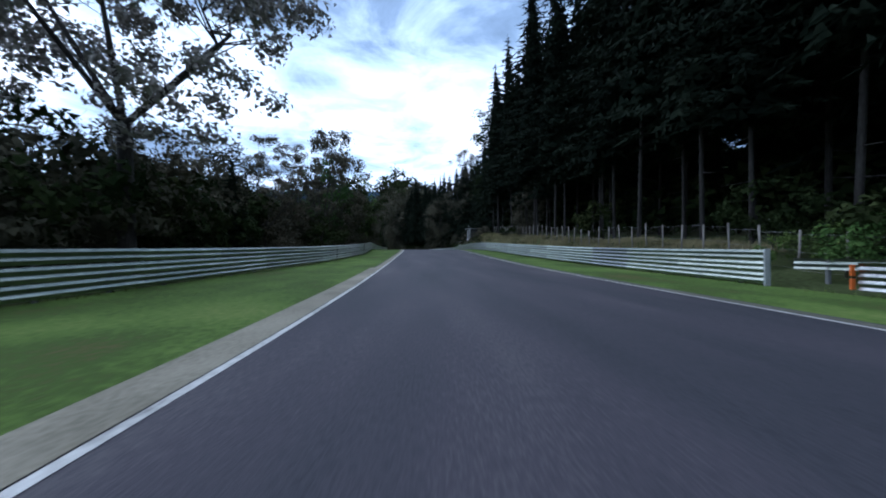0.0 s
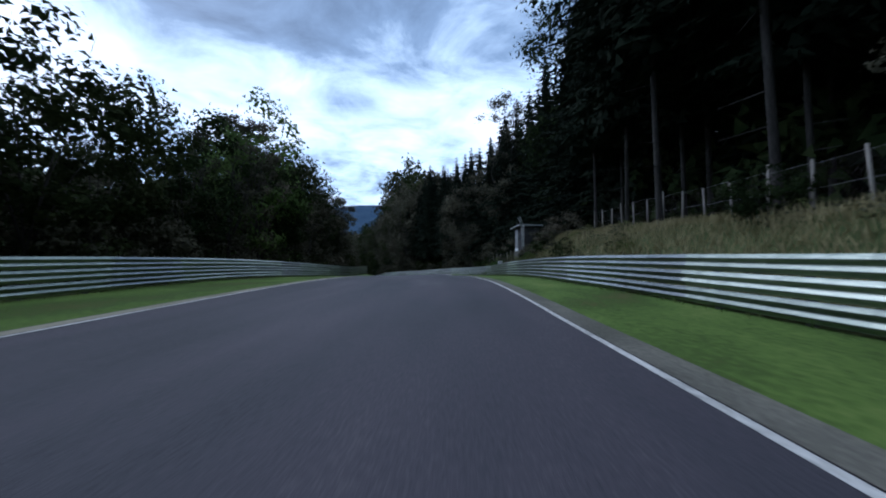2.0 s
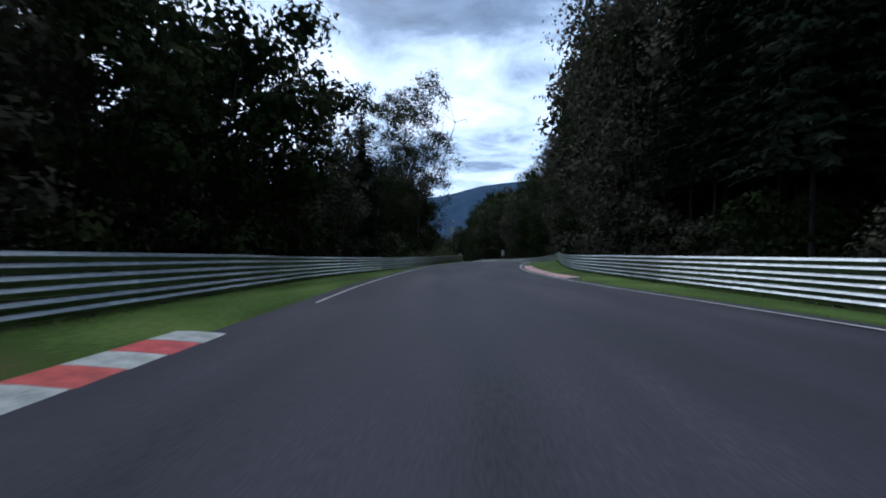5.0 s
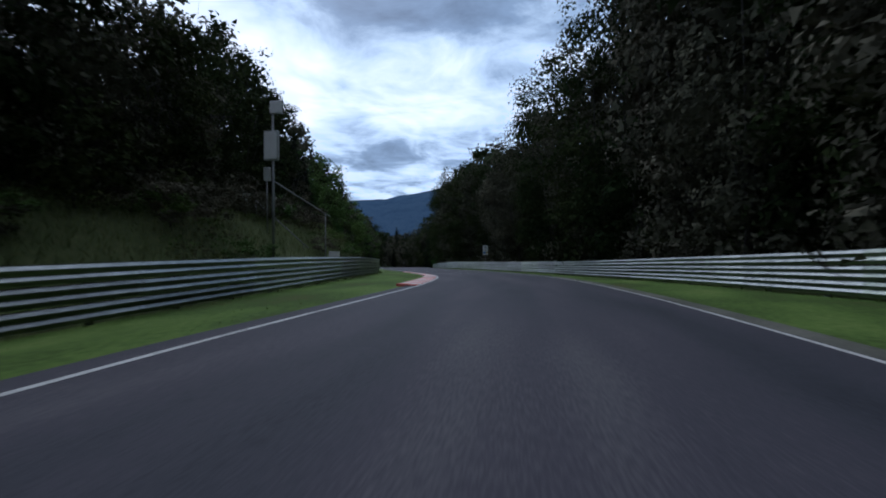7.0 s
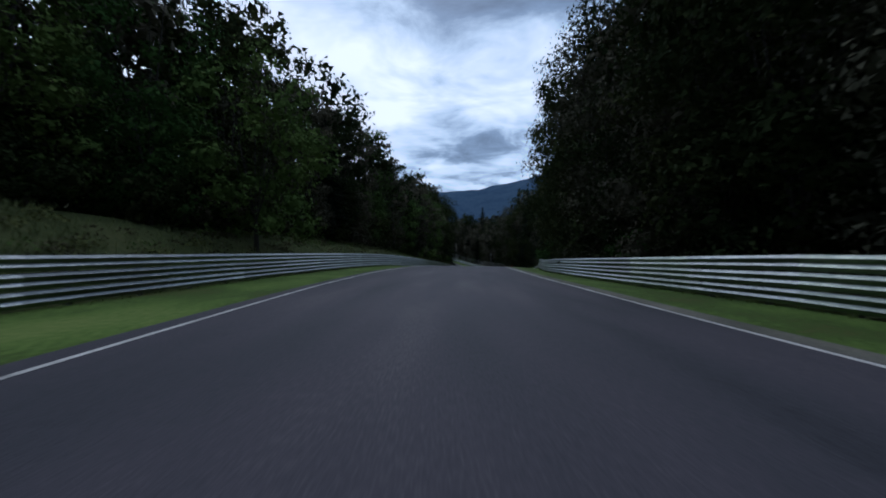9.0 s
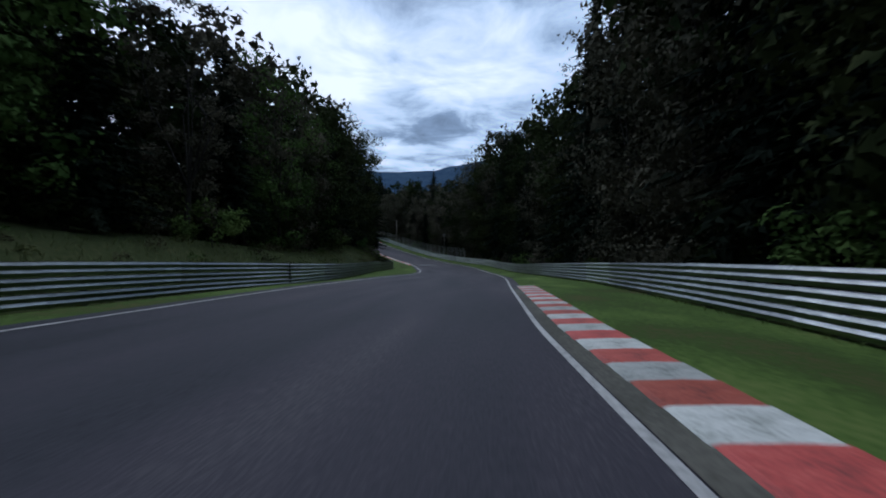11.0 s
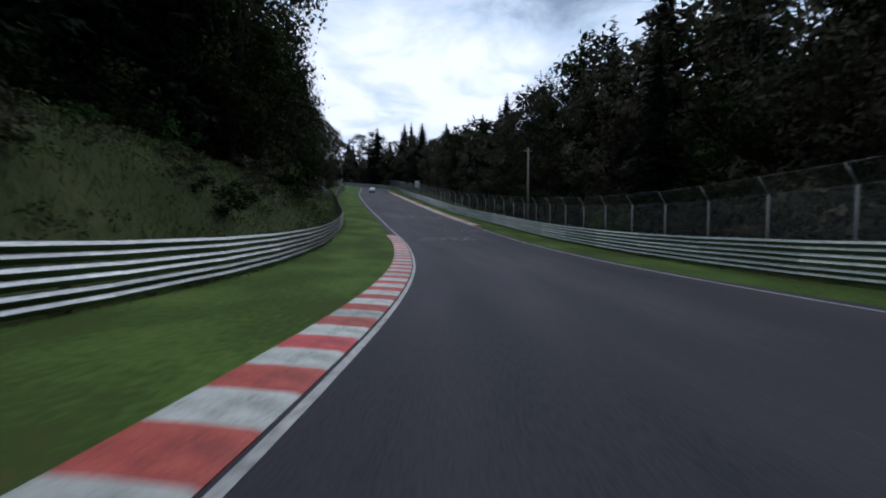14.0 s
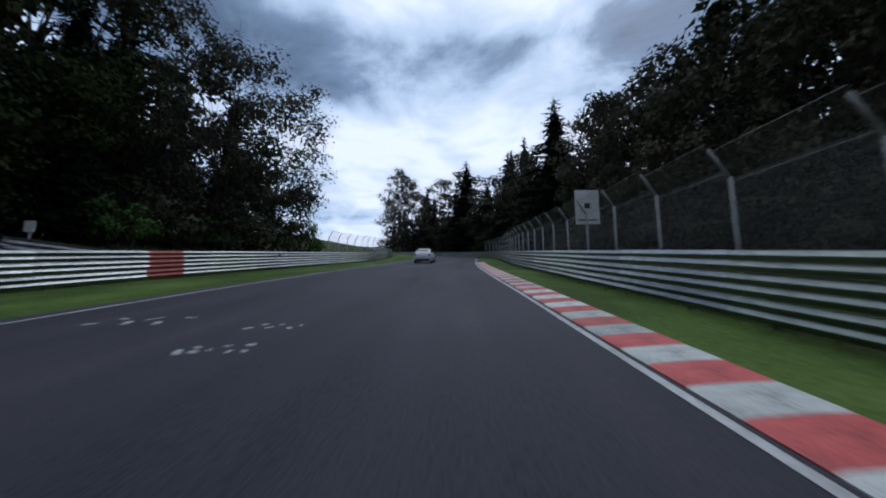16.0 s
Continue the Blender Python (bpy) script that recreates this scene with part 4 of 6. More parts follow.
for side, fir, front in ((-1, SPRUCE_L, FRONT_L), (1, SPRUCE_R, FRONT_R)):
    for row, (back, step) in enumerate(((0.0, 4.8), (5.0, 5.2), (10.5, 8.0), (17.0, 10.0))):
        s = -16.0 + row
        while s < (578 if row < 2 else 545):
            forest = side > 0 and (s < 88 or 106 < s < 148)
            l = side * (rail_offset(s, side) + knots(s, front) + back * (0.8 if forest else 1.0) + place_rng.uniform(-1.1, 1.1))
            pine = forest or place_rng.random() < knots(s, fir)
            top = stand_top(s, l - side * (0.8 if pine else 2.2)) * place_rng.uniform(0.84, 1.0)
            open_wood = side < 0 and s < 125
            thin = side < 0 and 150 < s < 196
            at_hut = side > 0 and (77 < s < 97 and l < 16.5 or 97 <= s < 122 and l < 14.0)
            if clear_of_road(s, l, 10.6) and not at_hut and not (thin and row > 1) and not (open_wood and (row > 1 or (row == 1 and (s < 80 or place_rng.random() < 0.5)))):
                if row == 0 and side > 0 and not pine and s > 95:
                    top = min(top, 33.0 if s < 164 else 22.0)
                if row == 0 or (row == 1 and open_wood):
                    kind = ("pole" if forest else "spruce") if pine else ("tall" if top > 16 else "leaf")
                elif row == 1:
                    kind = ("pole" if forest else "spruce" if side > 0 and (s < 150 or 205 < s < 240) else "far_spruce") if pine else "tall" if side > 0 and (205 < s < 240 or s < 150) else "mid"
                else:
                    kind = "far_spruce" if pine else "back"
                if thin and row == 1:
                    kind, top = "mid", top * 0.58
                elif thin and not pine:
                    kind = "airy"
                pick = None
                if kind == "leaf" and open_wood and place_rng.random() < 0.7:
                    pick = 3
                elif kind == "leaf" and side < 0 and 235 < s < 300 and place_rng.random() < 0.6:
                    pick = 2
                elif kind == "tall":
                    pick = place_rng.choice((0, 1, 2, 2) if side < 0 and 225 < s < 330 else (0, 1, 1) if s < 165 or s > 440 or side > 0 and (s > 375 or 190 < s < 250) else (0, 0, 0, 1))
                elif kind == "leaf" and side > 0 and (s < 120 or 372 < s < 490):
                    pick = 1
                elif kind == "leaf" and s < 200:
                    pick = place_rng.choice((0, 1))
                if not near_sign(s, l) and not (side < 0 and (s < 19 or s > 482)):
                    plant(kind, s, l, top, pick, tilt=0.03)
            s += step * place_rng.uniform(0.75, 1.25)
    # bushes at the foot of the wood
    s = -12.0
    while s < 560:
        l = side * (rail_offset(s, side) + knots(s, front) - place_rng.uniform(0.4, 2.0))
        open_bank = side > 0 and (s < 80 or 104 < s < 126)
        if clear_of_road(s, l, 9.4) and not near_sign(s, l) and not (side < 0 and s > 486) and not (open_bank and place_rng.random() < 0.8):
            plant("bush", s, l, ground_height(s, l) + place_rng.uniform(1.2, 3.4), place_rng.choice((0, 0, 1, 2) if s < 165 else (0, 1, 2, 3)), tilt=0.05)
        s += place_rng.uniform(4.0, 7.0)


def thicket(name, label, spots, mat):
    """Undergrowth that closes the view into the wood, as one mesh: (place, half width, height, sprays, size)."""
    v = []
    for p, wide, high, count, leaf in spots:
        u = leaf_rng.rand(count, 3)
        a = u[:, 0] * 2 * math.pi
        z = u[:, 1] ** 0.8
        r = wide * (0.45 + 0.55 * u[:, 2]) * np.sqrt(np.clip(1.05 - z ** 2, 0, 1))
        pos = np.array(tuple(p)) + np.stack([r * np.cos(a), r * np.sin(a), z * high], 1)
        d = leaf_rng.normal(size=(count, 3)) + np.stack([np.cos(a), np.sin(a), np.zeros(count)], 1) * 0.6
        ln = leaf * leaf_rng.uniform(0.6, 1.4, count)
        look_to = np.stack([np.cos(a), np.sin(a), z * 0.9], 1) + leaf_rng.normal(size=(count, 3)) * 0.4
        v.append(leaf_tris(pos, d, ln, ln * 0.8, look_to))
    ob = new(name, tri_mesh(name, np.concatenate(v), mat))
    tagged(ob, label, "undergrowth", kind="stuff")


near_spots, dull_spots, spots = [], [], []
for side, front in ((-1, FRONT_L), (1, FRONT_R)):
    s = -14.0
    while s < 540:
        low = side < 0 and 236 < s < 300 or side < 0 and s < 125
        l = side * (rail_offset(s, side) + knots(s, front) + place_rng.uniform(0.6, 2.8))
        if clear_of_road(s, l, 10) and not near_sign(s, l) and not (side > 0 and s < 124) and not (side < 0 and s > 482):
            (dull_spots if s < 130 or s > 440 or side > 0 and s > 370 else near_spots).append((on_ground(s, l, 0.2), place_rng.uniform(1.1, 1.9), place_rng.uniform(2.6, 4.2) * (1.2 if low else 1.0), 250, 0.29))
        l = side * (rail_offset(s, side) + knots(s, front) + place_rng.uniform(3.5, 10))
        if clear_of_road(s, l, 12) and not (side < 0 and s > 482):
            fine = side < 0 and s < 34
            spots.append((on_ground(s, l, 0.2), place_rng.uniform(1.8, 3.2), place_rng.uniform(3.6, 5.5) * (1.15 if low else 1.0), 420 if fine else 110, 0.32 if fine else 0.75))
        s += place_rng.uniform(0.9, 1.6)
    # the wood goes on behind as a closed mass
    s = -50.0
    while s < 600:
        for extra in (24.0, 31.0):
            l = side * (rail_offset(s, side) + knots(s, front) + extra * (0.75 if side < 0 and s < 125 else 1.0) + place_rng.uniform(-2, 2))
            if clear_of_road(s, l, 24) and not (side < 0 and s > 520):
                spots.append((on_ground(s, l, 0.2), place_rng.uniform(2.6, 4.2), min(9.0, 0.55 * stand_top(s, side * 21.0)) * place_rng.uniform(0.7, 1.1), 120, 1.3))
        s += place_rng.uniform(2.6, 3.8)
# weeds and brambles on the open banks
weeds = {"a": [], "b": [], "c": []}
for side, s0, s1, near, far, count in ((-1, 160, 250, 0.5, 8.5, 900), (-1, 250, 335, 0.5, 5.5, 380), (-1, 335, 432, 0.5, 8.0, 950), (-1, 432, 480, 0.5, 5.0, 110), (1, 14, 112, 0.5, 4.6, 360), (-1, 0, 160, 0.6, 4.0, 200), (1, 112, 470, 0.6, 3.6, 260)):
    for i in range(count):
        s = place_rng.uniform(s0, s1)
        l = side * (rail_offset(s, side) + place_rng.uniform(near, far))
        if noise.noise(Vector((s * 0.16, l * 0.3, 7.0))) > -0.22 and not (side > 0 and 84 < s < 91 and abs(l) > 10.5):
            weeds[place_rng.choice("abbb" if side > 0 and s < 76 else "aabbc")].append((on_ground(s, l, 0.1), place_rng.uniform(0.35, 1.0), place_rng.uniform(0.2, 0.62), 80, 0.10))
for i in range(420):
    s = place_rng.uniform(78, 107)
    l = rail_offset(s, 1) + 0.35 + 3.4 * place_rng.random() ** 1.3
    if not (85.3 < s < 89.1 and l > 11.0):
        weeds[place_rng.choice("aabc" if s > 88 else "abbc")].append((on_ground(s, l, 0.1), place_rng.uniform(0.4, 0.8), place_rng.uniform(0.5, 1.1), 130, 0.12))
thicket("bank_weeds", "low dark green weeds and brambles on the banks", weeds["a"], WEED)
thicket("dull_bank_weeds", "low brownish weeds and dead stalks on the banks", weeds["b"], WEED_DRY)
thicket("fresh_bank_weeds", "low fresh green weeds on the banks", weeds["c"], LEAF_BRIGHT)
thicket("wood_edge_shrubs", "dense shrubs and saplings along the wood's edge", near_spots, LEAF)
thicket("dull_wood_edge_shrubs", "dense brownish shrubs along the wood's edge", dull_spots, LEAF_DRY)
thicket("undergrowth", "dark undergrowth between the trunks of the wood", spots, LEAF)


# single trees that stand out
big_tree = broadleaf("broadleaf_tree", "big open-crowned tree with a thick forked grey trunk", 17, 5.8, 15000, 0.24, LEAF_DRY, 0.32, gaps=1, clumps=120, limbs=6, girth=1.4, clump_size=0.155)
big_tree.children[0].data.materials[0] = BARK_PALE
big_tree.matrix_basis = Matrix.Translation(on_ground(13.9, -12.5, 0.1)) @ Matrix.Rotation(0.6, 4, 'Z') @ Matrix.Diagonal((1.1, 1.1, 1, 1))
for s, l, h, i in ((454, 20, 17.6, 1), (444, 20, 18.9, 0), (439, 20, 17.4, 1), (450, 18, 14.5, 1), (560, 13.5, 22, 0), (504, 15.8, 22, 1), (503, 23.7, 23, 0), (540, 12.5, 26, 0), (520, 13.2, 22, 1), (497, 14.6, 21.8, 2), (521, 17.2, 26, 1), (533, 21, 28, 0), (367, -13.0, 21.5, 1), (226, -17, 14.5, 1), (412, 23.5, 27, 0), (454, 26, 23.5, 0), (461, 23, 20, 1), (446, 22, 21, 0), (470, 20, 17, 1)):
    plant("spruce", s, l, h, i, stretch=1.9 if s > 480 else 1.35)
for s, l, h, i in ((107, -13.5, 11.2, 0), (103.5, -15.0, 11.2, 1), (111.5, -13.6, 10.8, 1), (99, -14.5, 10.6, 0), (43, -13.6, 9.8, 2), (81, -14.8, 15.0, 2), (86, -14.2, 12.4, 0), (254, -11.5, 13.0, 2), (233, -15.5, 15.5, 2)):
    plant("leaf", s, l, h, i)
for s, l, h, i in ((571, 12.0, 28, 1), (573, 13.0, 27, 0), (569, 14.0, 24, 1)):
    plant("airy", s, l, h, i)
for i in range(16):
    s, l = 506 + i * 4.2, 13.2 + 1.6 * (i % 3) + place_rng.uniform(0, 2.0)
    plant("spruce" if i % 3 else "leaf", s, l, 17 + 0.09 * (s - 506) + place_rng.uniform(-2, 2), 1, stretch=1.45)
plant("airy", 106, 15.5, 29, 1)
for i in range(13):
    plant("pole", 107 + i * 3.2, 16.0 + 2.2 * (i % 2) + place_rng.uniform(-0.5, 0.5), 28 + place_rng.uniform(-2.0, 1.5), stretch=1.2)
for i in range(14):
    s = 382 + i * 3.2
    plant("far_spruce", s, 19.5 + 3.0 * (i % 2) + place_rng.uniform(-0.7, 0.7), stand_top(s, 21.0) * place_rng.uniform(0.85, 1.0), stretch=1.2)
for i in range(17):
    s = 76 + i * 2.9
    plant("spruce", s, 17.0 + 1.8 * (i % 2) + place_rng.uniform(-0.6, 0.6) - 0.05 * max(0, s - 100), 31 - 0.12 * (s - 76) + place_rng.uniform(-2.5, 1.5), (0, 1, 0, 2)[i % 4], stretch=1.25)
for i in range(20):
    s = 69 + i * 2.3
    plant("leaf", s, -(16.4 + 1.9 * (i % 3) + place_rng.uniform(0, 1.5)), (8.0 if s < 84 else 14.5) + place_rng.uniform(-1.5, 1.5), (1, 3, 1, 0)[i % 4], stretch=1.15)
for s, l, h in ((550, 11.4, 9.5), (557, 11.8, 9), (563, 12, 8)):
    plant("leaf", s, l, h, 1, stretch=1.2)
for s, l, h, i in ((455, -17.2, 20, 0), (460, -17.6, 20, 1), (465, -16.4, 19, 0), (469.5, -15.4, 18, 1), (480, -13.0, 15.5, 1), (474.5, -13.6, 17, 1), (115.5, 12.9, 18, 1), (120, 12.6, 15, 1), (404, -15.2, 25, 0), (409, -15.8, 26, 1), (414, -15.4, 24, 0)):
    plant("tall", s, l, h, i)
plant("leaf", 50.5, 12.6, 8.6, 1)
plant("leaf", 54.0, 12.9, 6.6, 1)
for s, l, h in ((17.2, 13.6, 26), (23, 14.5, 27), (31, 13.2, 26), (38.5, 12.9, 27), (45, 13.3, 26), (52, 14, 28), (59, 14.3, 27), (66, 14.8, 28), (73, 15.2, 27), (80.6, 15.4, 27)):
    plant("pole", s, l, h)

for i in range(10):
    s = 161 + i * 3.3
    plant("leaf", s, -(rail_offset(s, -1) + 7.5 + 1.5 * (i % 2)), 10.5 + place_rng.uniform(-1.5, 2.0), i % 2)
for i in range(9):
    s = 7 + i * 2.6
    plant("bush", s, -(14.2 + place_rng.uniform(0, 2.0)), place_rng.uniform(3.6, 5.4), place_rng.choice((0, 2)), stretch=1.15)

# the forest closes behind its front trunks
for i in range(40):
    s = -8 + i * 2.5
    plant("far_spruce", s, 24 + place_rng.uniform(0, 7), place_rng.uniform(24, 30))

for i in range(30):
    s = 372 + i * 3.6
    plant("far_spruce", s, 27 + place_rng.uniform(0, 7), stand_top(s, 21.0) * place_rng.uniform(0.8, 0.98))
for s, l, h in ((18, -19.5, 7.6), (22, -17.2, 7.2), (26, -16.2, 7.0), (30, -15.6, 6.6), (35.5, -14.6, 6.4), (24, -21.0, 8.2), (39.5, -14.2, 7.4), (32, -20.4, 9.4), (33, -17.2, 8.6)):
    plant("leaf", s, l, h, 1)

# low shrubs on the open banks
for i in range(26):
    s = place_rng.uniform(170, 236)
    l = -(rail_offset(s, -1) + place_rng.uniform(1.6, 6.0))
    plant("bush", s, l, ground_height(s, l) + place_rng.uniform(0.5, 1.1), place_rng.choice((0, 3)))
for i in range(22):
    s = place_rng.uniform(168, 204)
    l = -(rail_offset(s, -1) + place_rng.uniform(2.6, 6.8))
    plant("bush", s, l, ground_height(s, l) + place_rng.uniform(0.8, 1.7), place_rng.choice((0, 0, 3)))
for i in range(34):
    s = place_rng.uniform(340, 412)
    l = -(rail_offset(s, -1) + place_rng.uniform(2.0, 6.5))
    plant("bush", s, l, ground_height(s, l) + place_rng.uniform(0.5, 1.5), place_rng.choice((0, 1, 3)))
for i in range(26):
    s = place_rng.uniform(70, 104)
    l = rail_offset(s, 1) + place_rng.uniform(1.3, 4.2)
    plant("bush", s, l, ground_height(s, l) + (place_rng.uniform(0.4, 0.8) if 79 < s < 93 else place_rng.uniform(0.6, 1.6)))
for s, l, h in ((9.6, 11.6, 1.6), (11.0, 12.0, 1.9), (12.4, 12.6, 1.7), (8.2, 12.4, 1.8), (13.6, 11.8, 1.2), (10.0, 13.4, 2.1), (7.0, 11.9, 1.6), (6.2, 13.0, 1.9)):
    plant("bush", s, l, ground_height(s, l) + h, 3)
for s, l, h in ((81.2, 10.8, 1.0), (80.0, 11.6, 1.3), (79.0, 10.7, 1.1), (78.0, 12.0, 1.4), (89.2, 10.6, 1.1), (88.0, 10.5, 0.8), (86.6, 10.7, 0.75), (85.6, 10.4, 0.7), (90.4, 10.9, 1.3), (82.6, 10.1, 0.9), (76.5, 11.2, 1.1)):
    plant("bush", s, l, ground_height(s, l) + h, 0)


# ---------------------------------------------------------------- grass
def grass(name, label, zones, mat, tall, seed):
    """Blades on stretches of ground: zones of (side, s0, s1, from rail, to rail, count)."""
    rg = np.random.RandomState(seed)
    pos = []
    for side, s0, s1, a, b, count in zones:
        for s, d in zip(rg.uniform(s0, s1, count), rg.uniform(a, b, count)):
            l = side * (rail_offset(float(s), side) + d)
            pos.append(tuple(on_ground(float(s), l, 0.01)))
    pos = np.array(pos)
    n = len(pos)
    d = rg.normal(size=(n, 3)) * 0.35
    d[:, 2] = 1.0
    ln = tall * (0.5 + rg.rand(n))
    ob = new(name, tri_mesh(name, leaf_tris(pos, d, ln, 0.014 + ln * 0.06), mat))
    tagged(ob, label, "grass", kind="stuff")


grass("tall_grass", "tall dry grass and weeds on the banks", [(-1, 160, 245, 0.3, 9.5, 50000), (-1, 245, 335, 0.3, 4.5, 9000), (-1, 335, 430, 0.3, 9.5, 56000), (-1, 430, 470, 0.3, 6, 6000), 
                                                        (-1, -10, 160, 0.3, 4.0, 6000), (1, 110, 480, 0.3, 2.5, 6000)], DRY_GRASS, 0.30, 3)
grass("dry_bank_grass", "tall straw-coloured grass on the bank before the forest", [(1, 15, 78, 0.3, 4.2, 44000), (1, 78, 110, 0.4, 4.0, 9000)], STRAW, 0.30, 8)
grass("rail_foot_grass", "uncut grass at the foot of the guard rails", [(-1, 0, 520, -0.35, 0.15, 7000), (1, 0, 520, -0.35, 0.15, 7000)], GRASS_BLADE, 0.16, 4)
grass("verge_grass", "short mown grass on the verges", [(-1, 0, 520, -3.4, -0.2, 12000), (1, 0, 520, -2.6, -0.2, 10000)], GRASS_BLADE, 0.045, 5)

# ---------------------------------------------------------------- kerbs
kerb("worn red and white kerb on the inside of a left bend", -1, 102.5, 126.5, 0.85)
kerb("worn red and white kerb on the inside of a right bend", 1, 139.0, 158.9, 0.85, gap=0.3, start_red=False)
kerb("worn red and white kerb on the inside of the second left bend", -1, 188.5, 221.5, 0.85)
kerb("long worn red and white kerb round the bend in the dip", -1, 361.2, 409.0, 0.85)
kerb("worn red and white kerb along the climb", 1, 416.6, 488.0, 0.80, gap=0.12)
kerb("short red and white kerb set back from the edge line", 1, 286.0, 302.2, 0.85, gap=0.35)


# ---------------------------------------------------------------- fences
def link_mesh(width, height, pitch=0.11, gauge=0.007, mat=WIRE):
    """Chain-link netting as flat crossed wires in the x = 0 plane."""
    verts, faces = [], []
    span = width + height
    k = int(span / pitch)
    for sign in (1, -1):
        for i in range(1, k):
            c = i * pitch
            y0, z0 = (c, 0) if c < width else (width, c - width)
            y1, z1 = (0, c) if c < height else (c - height, height)
            if sign < 0:
                y0, y1 = width - y0, width - y1
            n = len(verts)
            g = gauge * 0.7
            verts += [(0, y0 - width / 2 - g, z0), (0, y0 - width / 2 + g, z0), (0, y1 - width / 2 + g, z1), (0, y1 - width / 2 - g, z1)]
            faces.append((n, n + 1, n + 2, n + 3))
    return mesh_of("netting", verts, faces, [mat])


def span_pose(pa, pb, length):
    """A pose from pa to pb whose y axis runs between them, sheared to stay upright."""
    d = pb - pa
    flat = math.hypot(d.x, d.y)
    m = Matrix.Translation((pa + pb) / 2) @ Matrix.Rotation(math.atan2(-d.x, d.y), 4, "Z")
    sh = Matrix.Identity(4)
    sh[2][1] = d.z / flat
    return m @ sh @ Matrix.Diagonal((1, flat / length, 1, 1))


def bent_post(lean):
    bm = bmesh.new()
    tube(bm, (0, 0, -0.4), (0, 0, 2.72), 0.050, 0.048, 8)
    tube(bm, (0, 0, 2.70), (-lean * 0.40, 0, 3.32), 0.037, 0.033, 8)
    return from_bm("fence_post", bm, FENCE_STEEL, True)


def wire_bar(length, r=0.008, mat=WIRE):
    bm = bmesh.new()
    tube(bm, (0, -length / 2, 0), (0, length / 2, 0), r, r, 5, False)
    return from_bm("wire", bm, mat)


def debris_fence(side, s0, s1, offset, label, pitch=2.6, scale=1.0):
    thing = tagged(new("debris_fence"), label, "fence")
    base = lambda s: at(s, side * offset(s), ground_height(s, side * offset(s)))
    thing.matrix_world = Matrix.Translation(base((s0 + s1) / 2))
    inv = thing.matrix_world.inverted()
    n = int((s1 - s0) / pitch)
    post, net, bar = bent_post(side), link_mesh(pitch, 2.7, 0.10), wire_bar(pitch, 0.006)
    dark_bar = wire_bar(pitch, 0.004, DARK_WIRE)
    top = link_mesh(pitch, 0.72, 0.10)
    spots = [base(s0 + i * pitch) for i in range(n + 1)]
    for i, p in enumerate(spots):
        part("fence_post", post, thing, "bent galvanised post", inv @ Matrix.Translation(p) @ Matrix.Rotation(heading(s0 + i * pitch), 4, "Z") @ Matrix.Diagonal((1, 1, scale, 1)))
    for i in range(n):
        m = span_pose(spots[i], spots[i + 1], pitch) @ Matrix.Diagonal((1, 1, scale, 1))
        part("netting", net, thing, "", inv @ m @ Matrix.Translation((-side * 0.055, 0, 0.02)))
        part("netting", top, thing, "", inv @ m @ Matrix.Translation((-side * 0.05, 0, 2.72)) @ Matrix.Rotation(-side * 0.56, 4, "Y"))
        for z in (0.5, 0.95, 1.4, 1.85, 2.3):
            part("wire", dark_bar, thing, "", inv @ m @ Matrix.Translation((-side * 0.06, 0, z)))
        part("wire", bar, thing, "", inv @ m @ Matrix.Translation((-side * 0.06, 0, 2.7)))
        part("wire", bar, thing, "", inv @ m @ Matrix.Translation((-side * 0.42, 0, 3.32)))
    return thing


debris_fence(1, 369.2, 426.5, lambda s: rail_offset(s, 1) + 0.85, "tall chain-link debris fence on bent grey posts behind the guard rail")
climb_fence = debris_fence(1, 426.4, 520, lambda s: rail_offset(s, 1) + 0.85, "tall chain-link debris fence on bent grey posts beside the climb", pitch=2.75)
strut_bm = bmesh.new()
strut_l = rail_offset(442.9, 1) + 0.80
tube(strut_bm, at(442.9, strut_l, 2.6), at(441.4, strut_l, -0.2), 0.04, 0.04, 8)
part("strut", from_bm("strut", strut_bm, FENCE_STEEL, True), climb_fence, "slanting pale strut", climb_fence.matrix_world.inverted())
debris_fence(-1, 376.1, 381.2, lambda s: 10.9, "chain-link fence with bent posts on the grassy bank", pitch=2.5, scale=1.12)
stay = tagged(new("wire_stay_post"), "thin grey post with a stay wire on the grassy bank", "fence post")
stay_foot, stay_end = on_ground(371.8, -12.0), at(376.1, -10.85, 4.1)
stay.matrix_world = Matrix.Translation(stay_foot)
stay_bm = bmesh.new()
tube(stay_bm, (0, 0, -0.4), (0, 0, 5.2 - ground_height(371.8, -12.0)), 0.035, 0.03, 8)
part("post", from_bm("post", stay_bm, POST_STEEL, True), stay)
stay_bm = bmesh.new()
tube(stay_bm, (0, 0, 5.1 - ground_height(371.8, -12.0)), stay_end - stay_foot, 0.028, 0.028, 6, False)
part("stay_wire", from_bm("stay_wire", stay_bm, WIRE, True), stay)
debris_fence(-1, 486, 512, lambda s: rail_offset(s, -1) + 0.9, "chain-link fence with bent posts at the crest")


